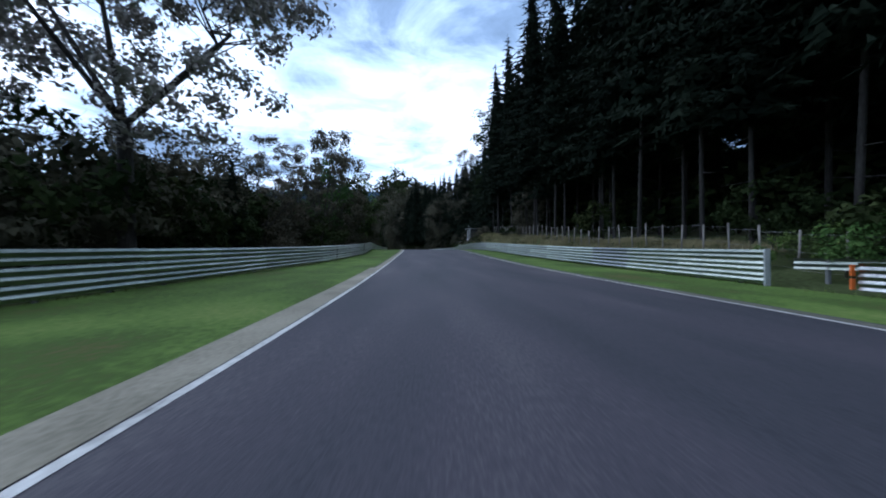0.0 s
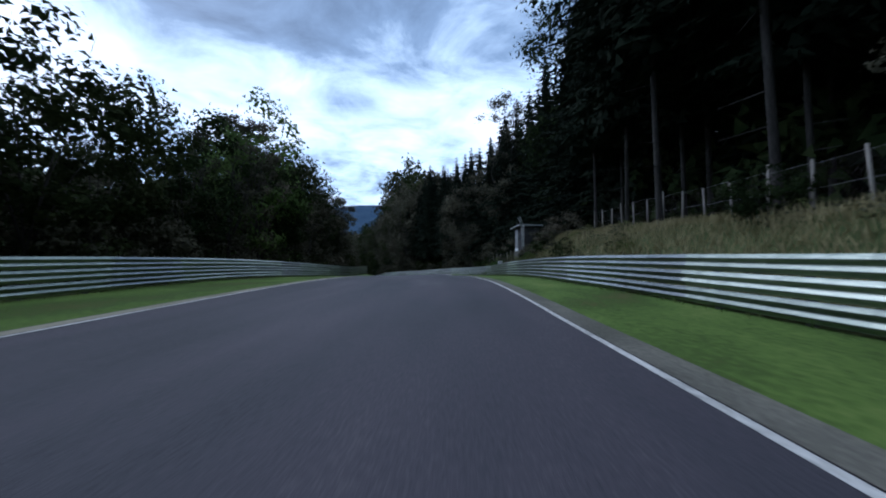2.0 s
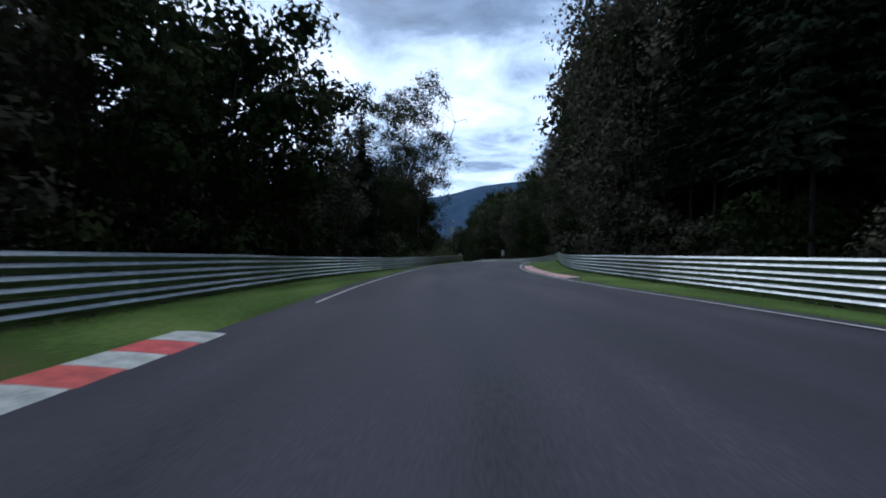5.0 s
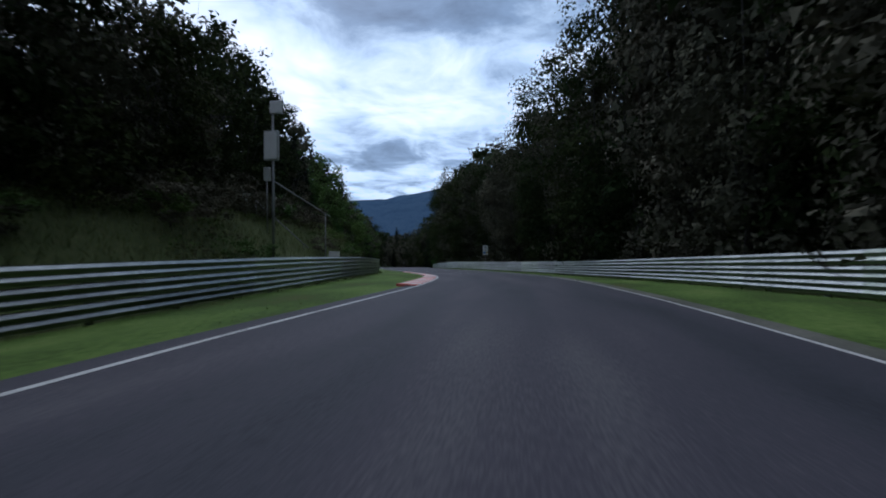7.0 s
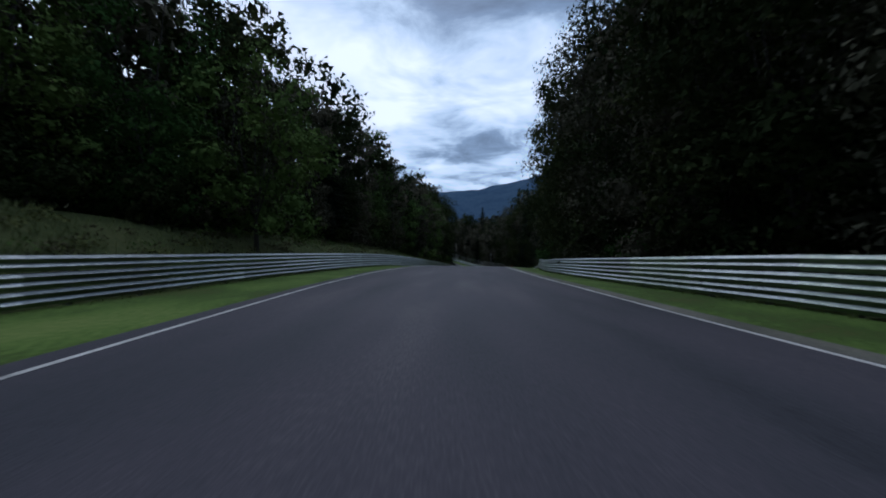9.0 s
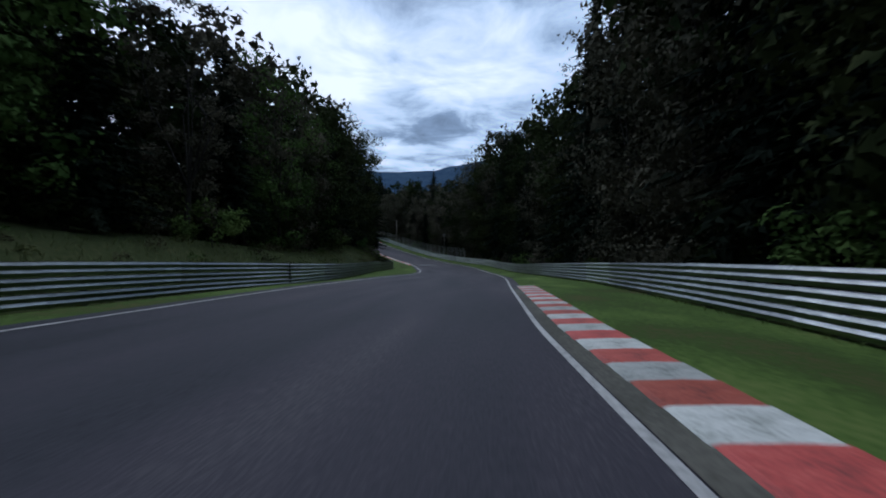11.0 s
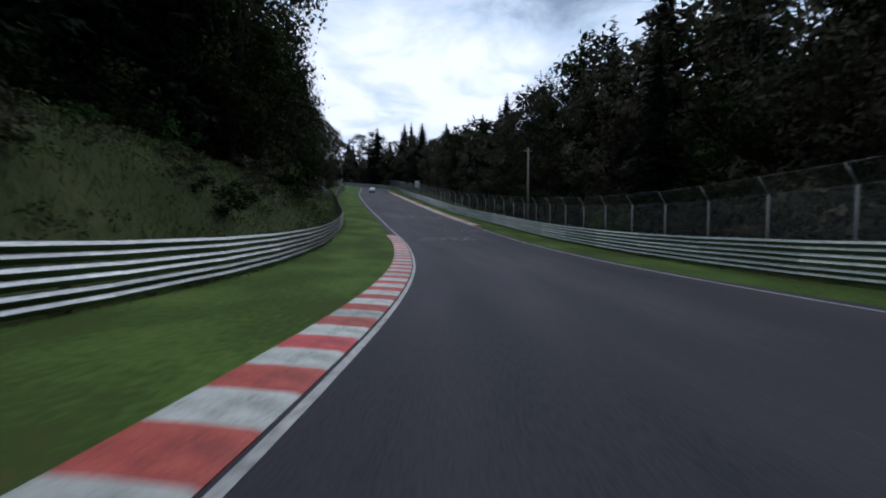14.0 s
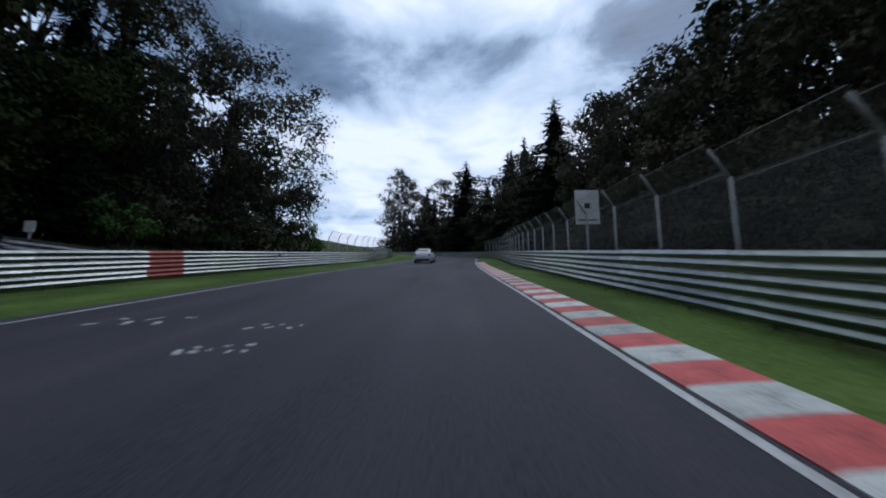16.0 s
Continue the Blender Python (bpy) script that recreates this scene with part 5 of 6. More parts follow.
def field_fence(s0, s1, l_of, pitch, label):
    thing = tagged(new("wire_fence"), label, "fence")
    thing.matrix_world = Matrix.Translation(on_ground((s0 + s1) / 2, l_of((s0 + s1) / 2)))
    inv = thing.matrix_world.inverted()
    bm = bmesh.new()
    tube(bm, (0, 0, -0.4), (0, 0, 1.46), 0.045, 0.040, 7)
    post = from_bm("fence_post", bm, WOOD, True)
    bar, net = wire_bar(pitch, 0.004), link_mesh(pitch, 1.32, 0.16, 0.003, DARK_WIRE)
    n = int((s1 - s0) / pitch)
    spots = [on_ground(s0 + i * pitch, l_of(s0 + i * pitch)) for i in range(n + 1)]
    rg = random.Random(3)
    for p in spots:
        part("fence_post", post, thing, "grey wooden post", inv @ Matrix.Translation(p) @ Euler((rg.uniform(-.04, .04), rg.uniform(-.04, .04), rg.uniform(0, 3))).to_matrix().to_4x4() @ Matrix.Diagonal((1, 1, rg.uniform(0.92, 1.12), 1)))
    for i in range(n):
        m = span_pose(spots[i], spots[i + 1], pitch)
        part("netting", net, thing, "", inv @ m @ Matrix.Translation((-0.045, 0, 0.03)))
        for z in (0.04, 0.7, 1.36):
            part("wire", bar, thing, "", inv @ m @ Matrix.Translation((-0.05, 0, z)))
    return thing


field_fence(4, 34, lambda s: 11.5, 1.52, "wire fence on grey wooden posts along the forest's edge")
field_fence(34, 74, lambda s: 11.5 + 0.08 * max(0.0, s - 50), 1.52, "wire fence on grey wooden posts above the grassy bank")
field_fence(92.9, 104.8, lambda s: 11.7, 1.95, "wire fence on grey wooden posts beyond the hut")
field_fence(195, 203, lambda s: -14.4, 1.55, "old wire fence at the foot of the wood")


# ---------------------------------------------------------------- signs, boards, poles
def words(text, size, mat, name="writing"):
    c = bpy.data.curves.new(name, "FONT")
    c.body, c.size, c.align_x, c.align_y = text, size, "CENTER", "CENTER"
    c.extrude = 0.002
    ob = bpy.data.objects.new("tmp", c)
    scene.collection.objects.link(ob)
    dg = bpy.context.evaluated_depsgraph_get()
    me_ = bpy.data.meshes.new_from_object(ob.evaluated_get(dg))
    bpy.data.objects.remove(ob)
    me_.materials.clear()
    me_.materials.append(mat)
    return me_


def facing(s, l, h, turn=0.0):
    """A pose whose -y side looks back down the road."""
    return upright(s, l, h, turn)


def km_sign(s, l):
    thing = tagged(new("kilometre_sign"), "white kilometre sign on a thin grey pole behind the guard rail", "sign")
    g = ground_height(s, l)
    thing.matrix_world = facing(s, l, g, 0.06)
    bm = bmesh.new()
    tube(bm, (0, 0.03, -0.4), (0, 0.03, 3.3 - g), 0.032, 0.032, 8)
    part("pole", from_bm("pole", bm, POST_STEEL, True), thing)
    board = part("board", box_mesh("board", SIGN_WHITE, (-0.44, 0.44, -0.02, 0.0, 2.18 - g, 3.65 - g), 0.006), thing, "white sheet with a black rim")
    face = Matrix.Rotation(radians(90), 4, "X")
    for x0, x1, z0, z1 in ((-0.42, 0.42, 3.60, 3.63), (-0.42, 0.42, 2.20, 2.23), (-0.42, -0.395, 2.23, 3.60), (0.395, 0.42, 2.23, 3.60)):
        part("rim", box_mesh("rim", SIGN_BLACK, (x0, x1, -0.026, -0.0205, z0 - g, z1 - g)), board)
    part("number", words("6", 0.62, SIGN_BLACK), board, "black number", Matrix.Translation((0, -0.023, 3.30 - g)) @ face)
    for x0, x1 in ((-0.13, -0.06), (-0.04, 0.02), (0.05, 0.12)):
        part("small_writing", box_mesh("small_writing", SIGN_BLACK, (x0, x1, -0.024, -0.0205, 2.80 - g, 2.96 - g)), board)
    part("logo", box_mesh("logo", SIGN_BLUE, (-0.34, 0.14, -0.024, -0.0205, 2.36 - g, 2.66 - g)), board, "blue panel")
    part("logo", box_mesh("logo", SIGN_YELLOW, (0.145, 0.34, -0.024, -0.0205, 2.36 - g, 2.66 - g)), board, "yellow panel")
    part("logo", box_mesh("logo", SIGN_WHITE, (-0.30, 0.08, -0.028, -0.0245, 2.49 - g, 2.53 - g)), board, "white bar")
    part("logo", box_mesh("logo", SIGN_BLACK, (0.18, 0.26, -0.028, -0.0245, 2.42 - g, 2.60 - g)), board, "dark mark")
    return thing


km_sign(229.4, 8.75)


def plain_sign(s, l, z0, z1, width, label, marks=(), pole=True, category="sign"):
    thing = tagged(new("sign_board"), label, category)
    g = ground_height(s, l)
    thing.matrix_world = facing(s, l, g)
    if pole:
        bm = bmesh.new()
        tube(bm, (0, 0.04, -0.4), (0, 0.04, z1 - g - 0.1), 0.035, 0.035, 8)
        part("pole", from_bm("pole", bm, POST_STEEL, True), thing)
    part("board", box_mesh("board", SIGN_WHITE, (-width / 2, width / 2, -0.02, 0.004, z0 - g, z1 - g), 0.005), thing)
    for x0, x1, a, b in marks:
        part("mark", box_mesh("mark", SIGN_BLACK, (x0, x1, -0.026, -0.0205, a - g, b - g)), thing)
    return thing


plain_sign(465.6, 8.55, 2.34, 3.88, 1.05, "weathered white warning board on a grey pole beside the debris fence", [(-0.12, 0.12, 3.05, 3.28), (-0.40, 0.40, 2.50, 2.56)])
number_board = plain_sign(86.5, rail_offset(86.5, 1) + 0.2, 1.20, 1.52, 0.46, "small white number board behind the guard rail")
part("number", words("93", 0.26, SIGN_BLACK), number_board, "black number", Matrix.Translation((0.03, -0.023, 1.36 - ground_height(86.5, rail_offset(86.5, 1) + 0.2))) @ Matrix.Rotation(radians(90), 4, "X"))
plain_sign(191.8, -(rail_offset(191.8, -1) + 0.25), 1.12, 1.48, 0.55, "small pale board just behind the guard rail")
plain_sign(372.3, -11.9, 3.60, 3.92, 0.42, "small white board on a post on the bank", [(-0.12, 0.12, 3.72, 3.78)])
plain_sign(374.0, -10.4, 2.45, 2.76, 0.40, "small white board low on the grassy bank", [(-0.1, 0.1, 2.56, 2.62)])
plain_sign(461.9, -12.3, 1.85, 2.25, 0.4, "small pale box board above the guard rail")


def panel_mast(s, l):
    thing = tagged(new("signal_mast"), "tall thin mast with light signal panels above the bank", "mast")
    g = ground_height(s, l)
    thing.matrix_world = facing(s, l, g)
    bm = bmesh.new()
    tube(bm, (0, 0.08, -0.5), (0, 0.08, 7.3 - g), 0.055, 0.045, 8)
    part("pole", from_bm("pole", bm, POST_STEEL, True), thing)
    top = part("solar_panel", box_mesh("solar_panel", SIGN_WHITE, (-0.06, 0.44, -0.03, 0.03, 6.92 - g, 7.40 - g), 0.01), thing, "pale tilted panel")
    part("panel_frame", box_mesh("panel_frame", POST_STEEL, (-0.09, 0.47, 0.032, 0.05, 6.89 - g, 7.43 - g)), top)
    box_ = part("signal_panel", box_mesh("signal_panel", ROOFING, (-0.30, 0.32, -0.10, 0.04, 5.02 - g, 6.20 - g), 0.02), thing, "large grey signal panel")
    part("screen", box_mesh("screen", SIGN_WHITE, (-0.26, 0.28, -0.108, -0.101, 5.08 - g, 6.14 - g)), box_)
    part("control_box", box_mesh("control_box", ROOFING, (-0.32, -0.06, -0.08, 0.03, 4.20 - g, 4.75 - g), 0.015), thing)
    part("bracket", box_mesh("bracket", POST_STEEL, (-0.08, 0.08, 0.0, 0.14, 6.02 - g, 6.08 - g)), thing)
    return thing


panel_mast(187.5, -9.7)


def bank_rail(a, b, label):
    """A grey tube that runs down the bank on two posts."""
    thing = tagged(new("bank_handrail"), label, "handrail", "handrails on the bank")
    pa, pb = at(*a), at(*b)
    thing.matrix_world = Matrix.Translation(pb)
    bm = bmesh.new()
    tube(bm, pa - pb, (0, 0, 0), 0.032, 0.032, 8)
    part("rail", from_bm("rail", bm, POST_STEEL, True), thing)
    for f in (0.06, 0.92):
        s, l = a[0] + (b[0] - a[0]) * f, a[1] + (b[1] - a[1]) * f
        top, foot = pa.lerp(pb, f), on_ground(s, l, 0.3)
        bm = bmesh.new()
        tube(bm, foot - pb, Vector((foot.x, foot.y, top.z)) - pb, 0.026, 0.026, 7)
        part("post", from_bm("post", bm, POST_STEEL, True), thing)
    return thing


bank_rail((191.2, -12.18, 5.29), (193.8, -9.6, 3.45), "pale upper handrail running down the grassy bank")
bank_rail((194.45, -14.34, 4.6), (194.15, -11.0, 1.75), "pale lower handrail running down the grassy bank")
plain_sign(194.2, -14.6, 4.45, 4.85, 0.45, "small white board at the head of the bank")


def wooden_pole(s, l, height, label, box_top=False):
    thing = tagged(new("wooden_pole"), label, "pole")
    thing.matrix_world = facing(s, l, ground_height(s, l))
    bm = bmesh.new()
    tube(bm, (0, 0, -0.6), (0, 0, height), 0.11, 0.085, 9)
    part("shaft", from_bm("shaft", bm, WOOD, True), thing)
    if box_top:
        part("box", box_mesh("box", POST_STEEL, (-0.35, 0.35, -0.2, 0.2, height - 0.9, height - 0.1), 0.02), thing, "dark equipment box")
    else:
        part("crossarm", box_mesh("crossarm", WOOD, (-0.45, 0.45, -0.05, 0.05, height - 0.35, height - 0.25), 0.01), thing)
    return thing


wooden_pole(413.5, 9.3, 8.2, "tall weathered wooden pole behind the debris fence")
wooden_pole(386.0, 10.3, 6.4, "wooden pole with an equipment box among the trees", True)


# ---------------------------------------------------------------- marshal hut
def hut(s, l):
    g = 2.72
    thing = tagged(new("marshal_hut"), "small grey marshal hut with open front and pale roof edge", "hut")
    thing.matrix_world = upright(s, l, g - 0.25)
    w, d, h = 1.8, 3.3, 2.55
    part("floor_slab", box_mesh("floor_slab", CONCRETE, (-w / 2 - .1, w / 2 + .1, -d / 2 - .1, d / 2 + .1, -1.4, 0.18), 0.01), thing, "pale plinth")
    # walls, with boards laid on the one towards the cars
    part("wall", box_mesh("wall", TARRED, (-w / 2, w / 2, -d / 2, -d / 2 + 0.08, 0.184, h)), thing)
    part("wall", box_mesh("wall", TARRED, (-w / 2, w / 2, d / 2 - 0.08, d / 2, 0.184, h)), thing)
    part("wall", box_mesh("wall", TARRED, (w / 2 - 0.08, w / 2, -d / 2 + 0.084, d / 2 - 0.084, 0.184, h)), thing)
    # dark boarded front with a paler panel at its far end
    split_y = 0.35
    for i in range(9):
        part("board", box_mesh("board", TARRED, (-w / 2 - 0.012 * (i % 2), -w / 2 + 0.05, -d / 2 + 0.084, split_y - 0.004, 0.2 + i * 0.26, 0.445 + i * 0.26), 0.004), thing)
    for i in range(3):
        a = split_y + i * 0.40
        part("panel", box_mesh("panel", CABIN, (-w / 2 - 0.03, -w / 2 + 0.04, a, a + 0.385, 0.5, h), 0.006), thing, "pale grey boarded panel")
    part("plinth", box_mesh("plinth", SIGN_WHITE, (-w / 2 - 0.05, -w / 2 + 0.04, split_y, d / 2 - 0.09, 0.184, 0.49), 0.006), thing, "white painted plinth")
    part("window", box_mesh("window", CAR_GLASS, (-w / 2 - 0.018, -w / 2 - 0.013, -0.75, -0.35, 1.25, 1.75)), thing, "small dark window")
    part("window_frame", box_mesh("window_frame", ROOFING, (-w / 2 - 0.03, -w / 2 - 0.013, -0.34, -0.30, 1.2, 1.85)), thing)
    bm = bmesh.new()
    prof = [(-w / 2 - 0.45, h + 0.16), (-w / 2 - 0.45, h + 0.26), (w / 2 + 0.25, h + 0.22), (w / 2 + 0.25, h + 0.12)]
    a = [bm.verts.new((x, -d / 2 - 0.35, z)) for x, z in prof]
    b = [bm.verts.new((x, d / 2 + 0.35, z)) for x, z in prof]
    for i in range(4):
        bm.faces.new((a[i], a[(i + 1) % 4], b[(i + 1) % 4], b[i]))
    bm.faces.new(a), bm.faces.new(b)
    roof = part("roof", from_bm("roof", bm, TARRED), thing, "flat pale roof with overhanging edge")
    part("fascia", box_mesh("fascia", ROOFING, (-w / 2 - 0.48, -w / 2 - 0.455, -d / 2 - 0.37, d / 2 + 0.37, h + 0.18, h + 0.27)), roof)
    part("fascia", box_mesh("fascia", ROOFING, (-w / 2 - 0.45, w / 2 + 0.25, d / 2 + 0.352, d / 2 + 0.372, h + 0.14, h + 0.26)), roof)
    part("fascia", box_mesh("fascia", ROOFING, (-w / 2 - 0.45, w / 2 + 0.25, -d / 2 - 0.372, -d / 2 - 0.352, h + 0.14, h + 0.26)), roof)
    return thing


hut(87.2, 12.1)
for s_, l_ in ((84.6, 10.9), (83.95, 10.9)):
    thing = tagged(new("bent_fence_post"), "leftover bent fence post with arm standing before the hut", "fence post", "bent posts before the hut")
    thing.matrix_world = upright(s_, l_, ground_height(s_, l_))
    part("shaft", bent_post(1), thing, "", Matrix.Diagonal((1, 1, (5.05 - ground_height(s_, l_)) / 2.72, 1)))
    for z in (1.2, 2.0):
        part("bracket", box_mesh("bracket", POST_STEEL, (-0.16, 0.0, -0.02, 0.02, z, z + 0.04)), thing)
    if s_ < 84:
        wire_me = wire_bar(5.0, 0.005, DARK_WIRE)
        for z in (0.7, 1.2, 1.7, 2.2, 2.7):
            wire_m = span_pose(at(s_, l_, ground_height(s_, l_) + z), at(s_ - 5.2, l_ + 0.3, ground_height(s_ - 5.2, l_ + 0.3) + z), 5.0)
            part("wire", wire_me, thing, "", thing.matrix_world.inverted() @ wire_m)


# ---------------------------------------------------------------- odd lengths of guard rail
def rail_piece(label, ends, levels, mats, side):
    """A short length of rail between two places, with posts."""
    (sa, la, ha), (sb, lb, hb) = ends
    thing = tagged(new("guardrail"), label, "guard rail")
    pa, pb = at(sa, la, ha), at(sb, lb, hb)
    n = max(1, round((pb - pa).length / SEG))
    thing.matrix_world = Matrix.Translation((pa + pb) / 2)
    inv = thing.matrix_world.inverted()
    for i in range(n):
        m = span_pose(pa.lerp(pb, i / n), pa.lerp(pb, (i + 1) / n), SEG)
        for lv in levels:
            me_ = beam_mesh(mats[0] if i else mats[-1], side)
            part("rail_beam", me_, thing, "", inv @ m @ Matrix.Translation((0, 0, lv)))
        post = box_mesh("rail_post", POST_STEEL, (-0.05 + side * 0.07, 0.05 + side * 0.07, -0.05, 0.05, -1.6, max(levels) + 0.3))
        for f in (0.2, 0.8):
            part("rail_post", post, thing, "", inv @ Matrix.Translation(pa.lerp(pb, (i + f) / n)) @ Matrix.Rotation(heading(sa), 4, "Z"))
    return thing


rail_piece("low secondary guard rail stepping down the bank", ((464.5, -10.9, 0.45), (447.7, -11.5, 2.05)), (0.0, 0.37), (POST_STEEL, POST_STEEL), -1)
panel = tagged(new("wire_fence"), "thin upright wire panel on two posts above the low rail", "fence panel")
panel_a, panel_b = at(453.4, -11.6, ground_height(453.4, -11.6)), at(458.4, -11.6, ground_height(458.4, -11.6))
panel.matrix_world = Matrix.Translation(panel_a)
for foot in (panel_a, panel_b):
    panel_bm = bmesh.new()
    tube(panel_bm, (0, 0, -0.3), (0, 0, 3.25), 0.03, 0.03, 8)
    part("post", from_bm("post", panel_bm, POST_STEEL, True), panel, "", Matrix.Translation(foot - panel_a))
for z in (1.2, 2.2, 3.22):
    part("wire", wire_bar(5.0, 0.014 if z > 3 else 0.006), panel, "", panel.matrix_world.inverted() @ span_pose(panel_a, panel_b, 5.0) @ Matrix.Translation((0, 0, z)))
rail_piece("bright guard rail start with orange painted end", ((9.25, 9.0, 0.02), (0.8, 9.3, 0.0)), (0.13, 0.49), (STEEL, STEEL), 1)
rail_piece("upper guard rail with orange painted end behind the gap", ((9.2, 10.2, 0.02), (1.2, 10.4, 0.0)), (0.85,), (STEEL, STEEL), 1)
rail_piece("old wooden-looking barrier bar closing the gap", ((12.2, 10.4, 0.25), (8.4, 11.4, 0.3)), (0.28,), (STEEL_OLD, STEEL_OLD), 1)
for z0 in (0.13, 0.49):
    end = tagged(new("rail_end_marker"), "orange painted end plate of the guard rail", "marker", "orange rail ends")
    end.matrix_world = upright(9.4, 9.0)
    part("plate", box_mesh("plate", SIGN_ORANGE, (-0.10, 0.02, 0.0, 0.05, z0 + 0.01, z0 + 0.30), 0.01), end)
end_post = tagged(new("rail_end_post"), "pale end plate closing the triple guard rail", "rail end")
end_post.matrix_world = upright(8.9 + 3.0, rail_offset(12, 1))
part("plate", box_mesh("plate", ROOFING, (-0.10, 0.10, -0.05, 0.03, -0.3, 1.20), 0.01), end_post)


# ---------------------------------------------------------------- car ahead
def lathe(bm, rings, sides=20, axis="X"):
    prev = None
    for x, r in rings:
        ring = [bm.verts.new((x, r * math.cos(2 * math.pi * i / sides), r * math.sin(2 * math.pi * i / sides))) for i in range(sides)]
        if prev:
            for i in range(sides):
                bm.faces.new((prev[i], prev[(i + 1) % sides], ring[(i + 1) % sides], ring[i]))
        prev = ring


def car(s, l):
    thing = tagged(new("hatchback_car"), "white hatchback car seen from behind on the track", "car")
    thing.matrix_world = along(s, l, 0.0)
    bm = bmesh.new()
    # body sections from tail to nose: y, half width low, half width shoulder, bottom, shoulder, roof half width, roof
    secs = [(-2.02, 0.70, 0.74, 0.40, 0.86, 0.70, 0.90), (-1.90, 0.82, 0.84, 0.26, 0.94, 0.76, 1.05), (-1.55, 0.85, 0.87, 0.22, 0.96, 0.62, 1.38), (-0.6, 0.86, 0.88, 0.20, 0.95, 0.60, 1.46),
            (0.25, 0.86, 0.88, 0.20, 0.94, 0.59, 1.43), (1.0, 0.86, 0.87, 0.20, 0.92, 0.70, 0.98), (1.75, 0.82, 0.82, 0.22, 0.80, 0.68, 0.84), (2.05, 0.66, 0.68, 0.32, 0.62, 0.55, 0.64)]
    rings = []
    for y, wl_, ws, zb, zs, wr, zr in secs:
        pts = [(wl_, zb), (ws, (zb + zs) / 2), (ws * 0.98, zs), (wr, zr - 0.06), (wr * 0.86, zr), (-wr * 0.86, zr), (-wr, zr - 0.06), (-ws * 0.98, zs), (-ws, (zb + zs) / 2), (-wl_, zb)]
        rings.append([bm.verts.new((x, y, z)) for x, z in pts])
    for a, b in zip(rings, rings[1:]):
        for i in range(10):
            bm.faces.new((a[i], a[(i + 1) % 10], b[(i + 1) % 10], b[i]))
    bm.faces.new(rings[0]), bm.faces.new(rings[-1][::-1])
    body = part("body", from_bm("body", bm, CAR_WHITE, True), thing)
    bm = bmesh.new()
    q_ = [bm.verts.new(p) for p in ((-0.66, -1.905, 1.03), (0.66, -1.905, 1.03), (0.56, -1.60, 1.34), (-0.56, -1.60, 1.34), (-0.64, -1.80, 1.02), (0.64, -1.80, 1.02), (0.54, -1.50, 1.33), (-0.54, -1.50, 1.33))]
    for f in ((0, 1, 2, 3), (7, 6, 5, 4), (0, 4, 5, 1), (1, 5, 6, 2), (2, 6, 7, 3), (3, 7, 4, 0)):
        bm.faces.new([q_[i] for i in f])
    part("rear_window", from_bm("rear_window", bm, CAR_GLASS), thing, "dark tinted glass")
    for sx in (-1, 1):
        part("tail_lamp", box_mesh("tail_lamp", TAIL_RED, (sx * 0.68 - 0.09, sx * 0.68 + 0.09, -2.03, -1.90, 0.74, 0.96), 0.02), thing, "red tail lamp")
        part("side_window", box_mesh("side_window", CAR_GLASS, (sx * 0.735 - 0.04, sx * 0.735 + 0.04, -1.3, 0.5, 1.0, 1.30), 0.03), thing, "dark side glass")
        part("mirror", box_mesh("mirror", CAR_TRIM, (sx * 0.97 - 0.09, sx * 0.97 + 0.09, 0.55, 0.70, 0.95, 1.08), 0.03), thing)
    part("bumper", box_mesh("bumper", CAR_TRIM, (-0.70, 0.70, -2.08, -1.95, 0.28, 0.46), 0.03), thing, "dark lower bumper")
    part("plate", box_mesh("plate", SIGN_WHITE, (-0.26, 0.26, -2.055, -2.03, 0.56, 0.67)), thing, "pale number plate")
    bm = bmesh.new()
    lathe(bm, [(-0.1, 0.19), (-0.1, 0.30), (-0.07, 0.32), (0.07, 0.32), (0.1, 0.30), (0.1, 0.19)])
    tyre = from_bm("tyre", bm, RUBBER, True)
    bm = bmesh.new()
    lathe(bm, [(-0.075, 0.002), (-0.08, 0.10), (-0.09, 0.185), (0.09, 0.185), (0.08, 0.10), (0.075, 0.002)])
    rim = from_bm("rim", bm, POST_STEEL, True)
    for x in (-0.78, 0.78):
        for y in (-1.28, 1.28):
            wheel = part("wheel", tyre, thing, "", Matrix.Translation((x, y, 0.32)))
            part("rim", rim, wheel)
    return thing


car(488.0, -0.9)


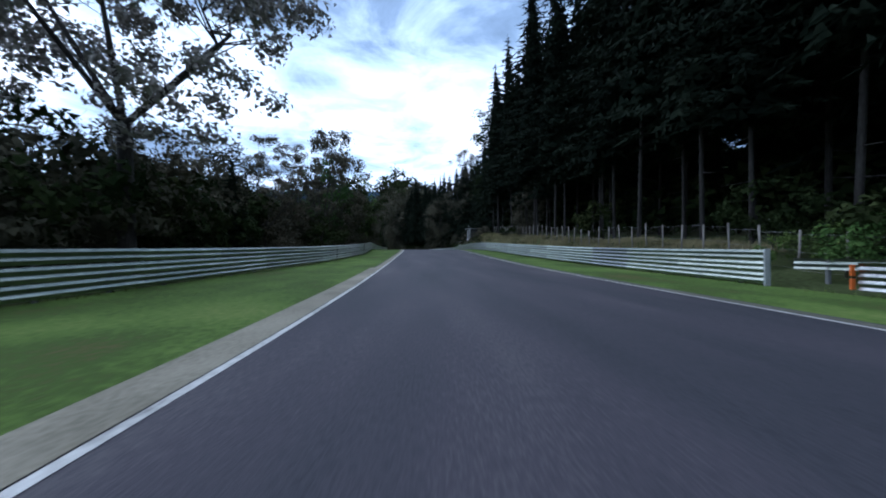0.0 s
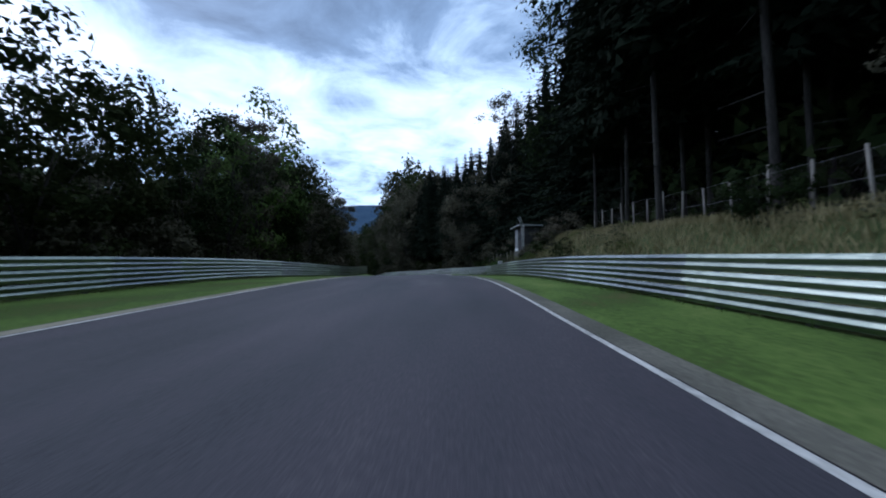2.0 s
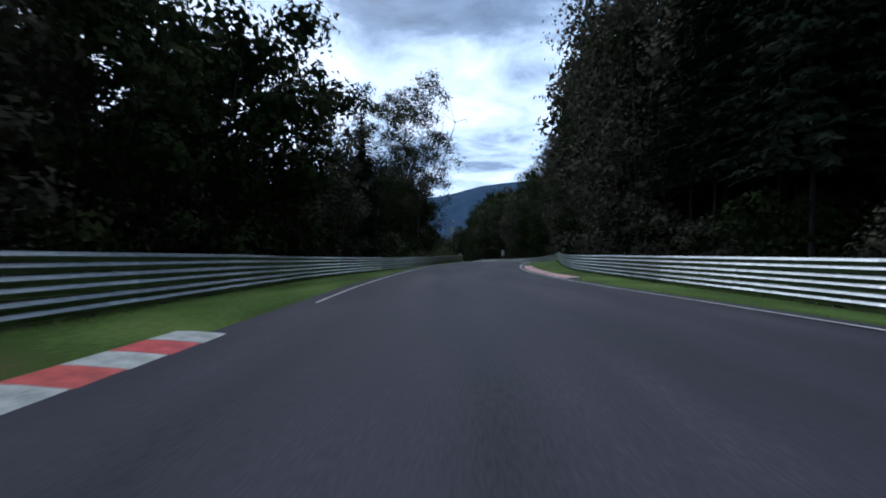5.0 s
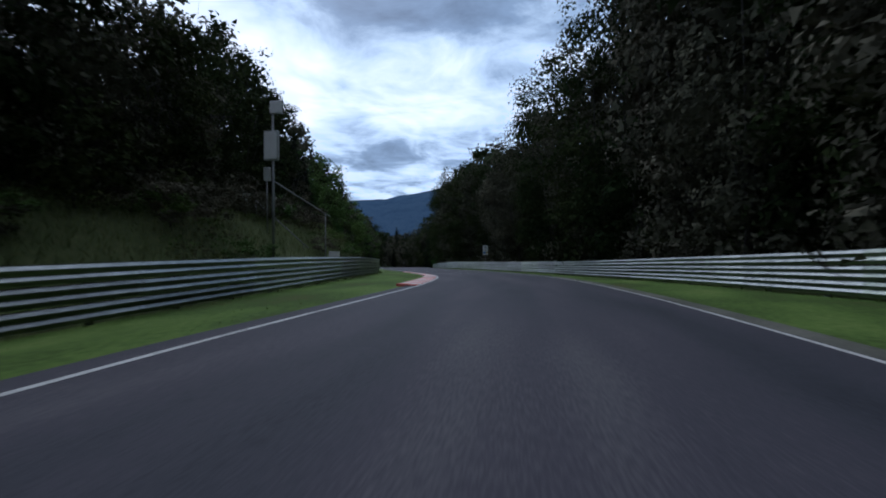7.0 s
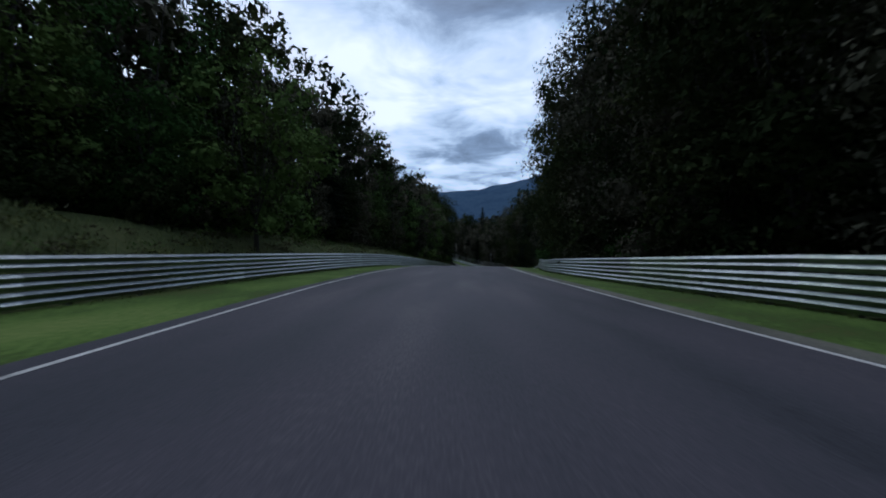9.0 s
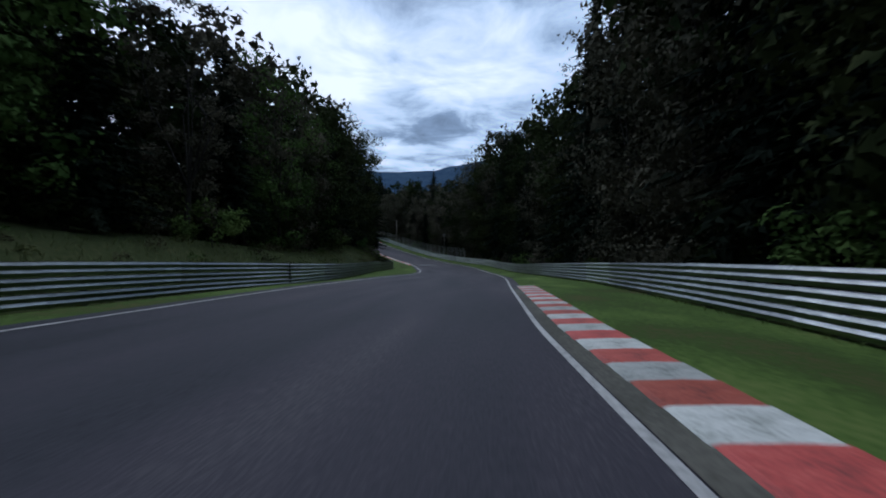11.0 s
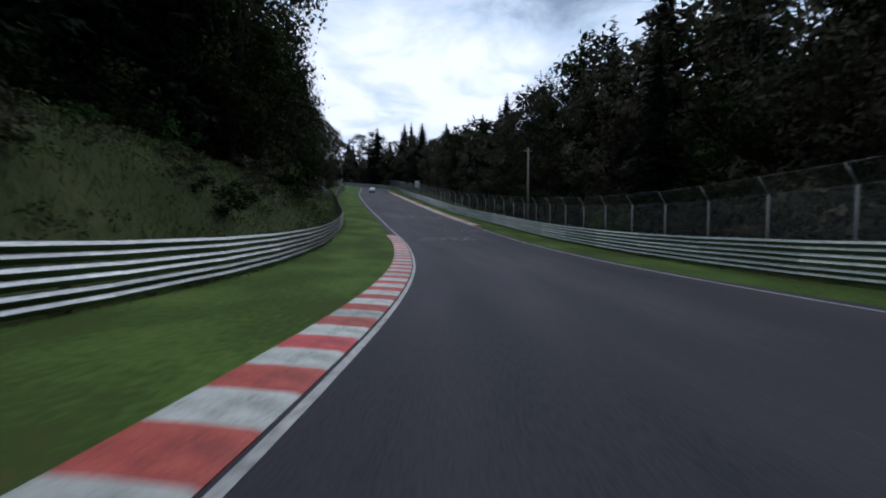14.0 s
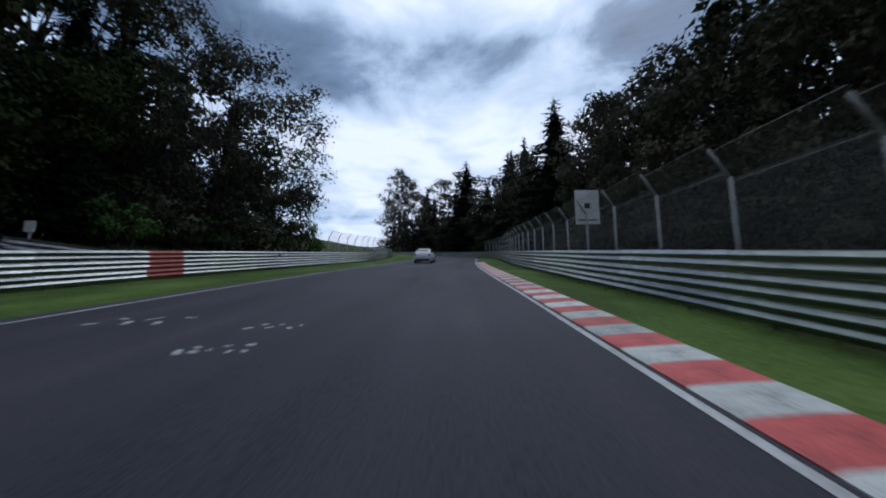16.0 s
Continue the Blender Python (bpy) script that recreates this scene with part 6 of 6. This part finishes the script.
# ---------------------------------------------------------------- paint on the road
def road_writing(label, rows, mat, seed, kind_name="road_writing"):
    """Rows of worn strokes that can no longer be read: (s, l0, l1, depth along the road, letters)."""
    rg = random.Random(seed)
    thing = tagged(new(kind_name), label, "road writing")
    s_mid = sum(r[0] for r in rows) / len(rows)
    thing.matrix_world = along(s_mid, 0.0)
    inv = thing.matrix_world.inverted()
    for s, l0, l1, depth, letters in rows:
        step = (l1 - l0) / letters
        count = 0
        thick = min(0.042, 0.05 * depth + 0.015)
        for i in range(letters):
            c = l0 + (i + 0.5) * step + rg.uniform(-.08, .08) * step
            lean = rg.uniform(-0.09, 0.09)
            if depth > 1.2:
                bars = [(x, -0.5 + rg.uniform(0, .2), x + lean, 0.5 - rg.uniform(0, .2)) for x in ((-0.22, 0.22) if i % 3 else (0.0,))]
            else:
                bars = [(x, y + rg.uniform(-.2, .2), x + rg.uniform(.2, .42), y + rg.uniform(-.2, .2)) for x, y in ((-0.45, -0.2), (-0.1, 0.25), (0.12, -0.1))[:rg.choice((2, 2, 3))]]
            for x0, y0, x1, y1 in bars:
                a, b = Vector((c + x0 * step, s + y0 * depth)), Vector((c + x1 * step, s + y1 * depth))
                nrm = Vector((a.y - b.y, b.x - a.x)).normalized() * thick * rg.uniform(0.7, 1.3)
                verts = [inv @ at(p.y, p.x, 0.0055 + 0.0003 * (count % 8)) for p in (a + nrm, b + nrm, b - nrm, a - nrm)]
                part("stroke", mesh_of("stroke", verts, [(0, 1, 2, 3)], [mat]), thing)
                count += 1
    return thing


def road_strokes(label, strokes, mat, width=0.07):
    """Single bars of paint: (l, s) to (l, s)."""
    thing = tagged(new("road_writing"), label, "road writing")
    s_mid = sum(k[1] for k in strokes) / len(strokes)
    thing.matrix_world = along(s_mid, 0.0)
    inv = thing.matrix_world.inverted()
    for count, (l0, s0, l1, s1) in enumerate(strokes):
        a, b = Vector((l0, s0)), Vector((l1, s1))
        nrm = Vector((a.y - b.y, b.x - a.x)).normalized() * width
        verts = [inv @ at(q.y, q.x, 0.0055 + 0.0004 * (count % 8)) for q in (a + nrm, b + nrm * 0.9, b - nrm * 0.9, a - nrm)]
        part("stroke", mesh_of("stroke", verts, [(0, 1, 2, 3)], [mat]), thing)
    return thing


def road_words(text, s, l0, l1, depth, mat, label):
    """A readable word painted on the road, its letters drawn out along it."""
    thing = tagged(new("road_writing"), label, "road writing")
    thing.matrix_world = along(s, (l0 + l1) / 2, 0.006)
    me_ = words(text, 1.0, mat, "letters")
    xs, ys = [v.co.x for v in me_.vertices], [v.co.y for v in me_.vertices]
    fit = Matrix.Diagonal(((l1 - l0) / (max(xs) - min(xs)), depth / (max(ys) - min(ys)), 1, 1))
    me_.transform(fit @ Matrix.Translation((-(max(xs) + min(xs)) / 2, -(max(ys) + min(ys)) / 2, 0)))
    part("letters", me_, thing)
    return thing


road_writing("faded white strokes of writing painted across the track", [(208.9, -2.7, -0.6, 0.5, 6), (210.4, -3.0, 2.6, 0.5, 9), (211.9, -3.2, -0.3, 0.5, 7)], GRAFFITI_NEW, 1)
road_strokes("large faded white strokes painted across the asphalt", [(-2.75, 222.45, -2.70, 222.0), (-2.55, 222.36, -1.72, 222.30), (-2.55, 221.98, -1.72, 221.94), (-1.42, 221.95, -1.28, 222.36), (-1.3, 222.38, -0.72, 222.4), (-1.3, 221.9, -0.8, 221.9),
             (0.05, 221.7, 0.3, 222.38), (0.3, 222.36, 1.0, 221.9), (1.0, 221.9, 1.15, 222.36), (1.15, 222.36, 1.6, 221.86), (1.6, 221.86, 1.78, 222.34), (1.78, 222.34, 2.3, 222.3), (2.0, 222.1, 2.9, 222.0), (2.5, 222.45, 3.2, 222.1), (3.2, 222.5, 3.7, 222.2)], GRAFFITI_NEW)
road_strokes("faded pale strokes scattered beside the edge line", [(-3.9, 223.5, -3.6, 223.7), (-3.3, 224.1, -2.9, 224.35), (-3.75, 226.3, -3.0, 226.4), (-3.3, 227.6, -2.9, 228.0), (-3.2, 229.1, -2.9, 229.5)], GRAFFITI, 0.06)
road_words("ING", 360.33, -3.5, -0.75, 1.35, GRAFFITI, "large worn white letters painted before the bend in the dip")
road_writing("broken white letters across the track", [(361.4, -4.0, -0.1, 0.75, 5), (363.0, -2.6, 2.0, 1.1, 5)], GRAFFITI, 5)
road_strokes("long worn white stroke reaching the edge of the track", [(2.0, 362.9, 3.9, 363.4), (0.2, 363.55, 1.0, 363.65), (-0.3, 358.7, -0.15, 358.2), (0.1, 358.8, 0.4, 358.2), (1.7, 359.1, 3.3, 359.4), (1.7, 359.1, 2.0, 358.6)], GRAFFITI)
road_strokes("yellow strokes of paint between the worn letters", [(-4.05, 359.2, -4.1, 361.5), (-3.9, 362.2, -3.4, 362.8), (-3.5, 359.7, -3.45, 360.4), (-1.15, 359.75, -0.85, 360.1), (1.2, 362.5, 1.9, 362.3)], YELLOW_PAINT)
road_writing("worn white writing across the foot of the climb", [(405.7, -3.2, 1.7, 0.8, 6), (407.0, -2.6, 1.4, 0.4, 6)], GRAFFITI_NEW, 7)
road_strokes("row of short white dashes across the climb", [(-2.35, 412.4, -2.15, 412.4), (0.4, 412.4, 0.6, 412.4), (2.0, 412.5, 2.2, 412.3), (2.9, 412.4, 3.15, 412.35), (3.4, 412.35, 3.6, 412.45), (3.9, 412.3, 4.3, 412.25)], GRAFFITI_NEW, 0.06)
road_words("BRAVO", 425.8, -3.3, 3.5, 1.25, GRAFFITI_FAINT, "worn white letters painted across the whole climb")
road_writing("second row of worn white letters on the climb", [(424.4, -3.0, 3.0, 0.9, 6)], GRAFFITI_FAINT, 12)
road_strokes("long worn white stroke across the climb", [(-3.5, 428.2, -3.2, 428.5), (-3.3, 428.4, -1.2, 428.5), (-0.8, 428.5, 0.9, 428.6)], GRAFFITI, 0.05)
road_writing("faded pale letters near the crest", [(455.4, -3.2, -1.7, 0.9, 3), (453.7, -0.6, 0.3, 0.6, 3), (455.0, -0.5, 0.45, 0.5, 3)], GRAFFITI, 9)
road_writing("scattered pale paint marks on the asphalt", [(167.0, -2.8, 3.0, 0.5, 9), (164.6, -2.4, 2.6, 0.9, 6)], GRAFFITI_FAINT, 10)

# repairs and tyre marks
for nm, a, b, l0, l1 in (("asphalt_patch", 76, 92, -4.0, -1.6),):
    ribbon(nm, "darker repaired strip of asphalt", lambda s, l0=l0, l1=l1, a=a: [l0 + 0.06 * (s - a), l1 + 0.06 * (s - a)], a, b, 1.0, ASPHALT_DARK, 0.0035, category="road patch")
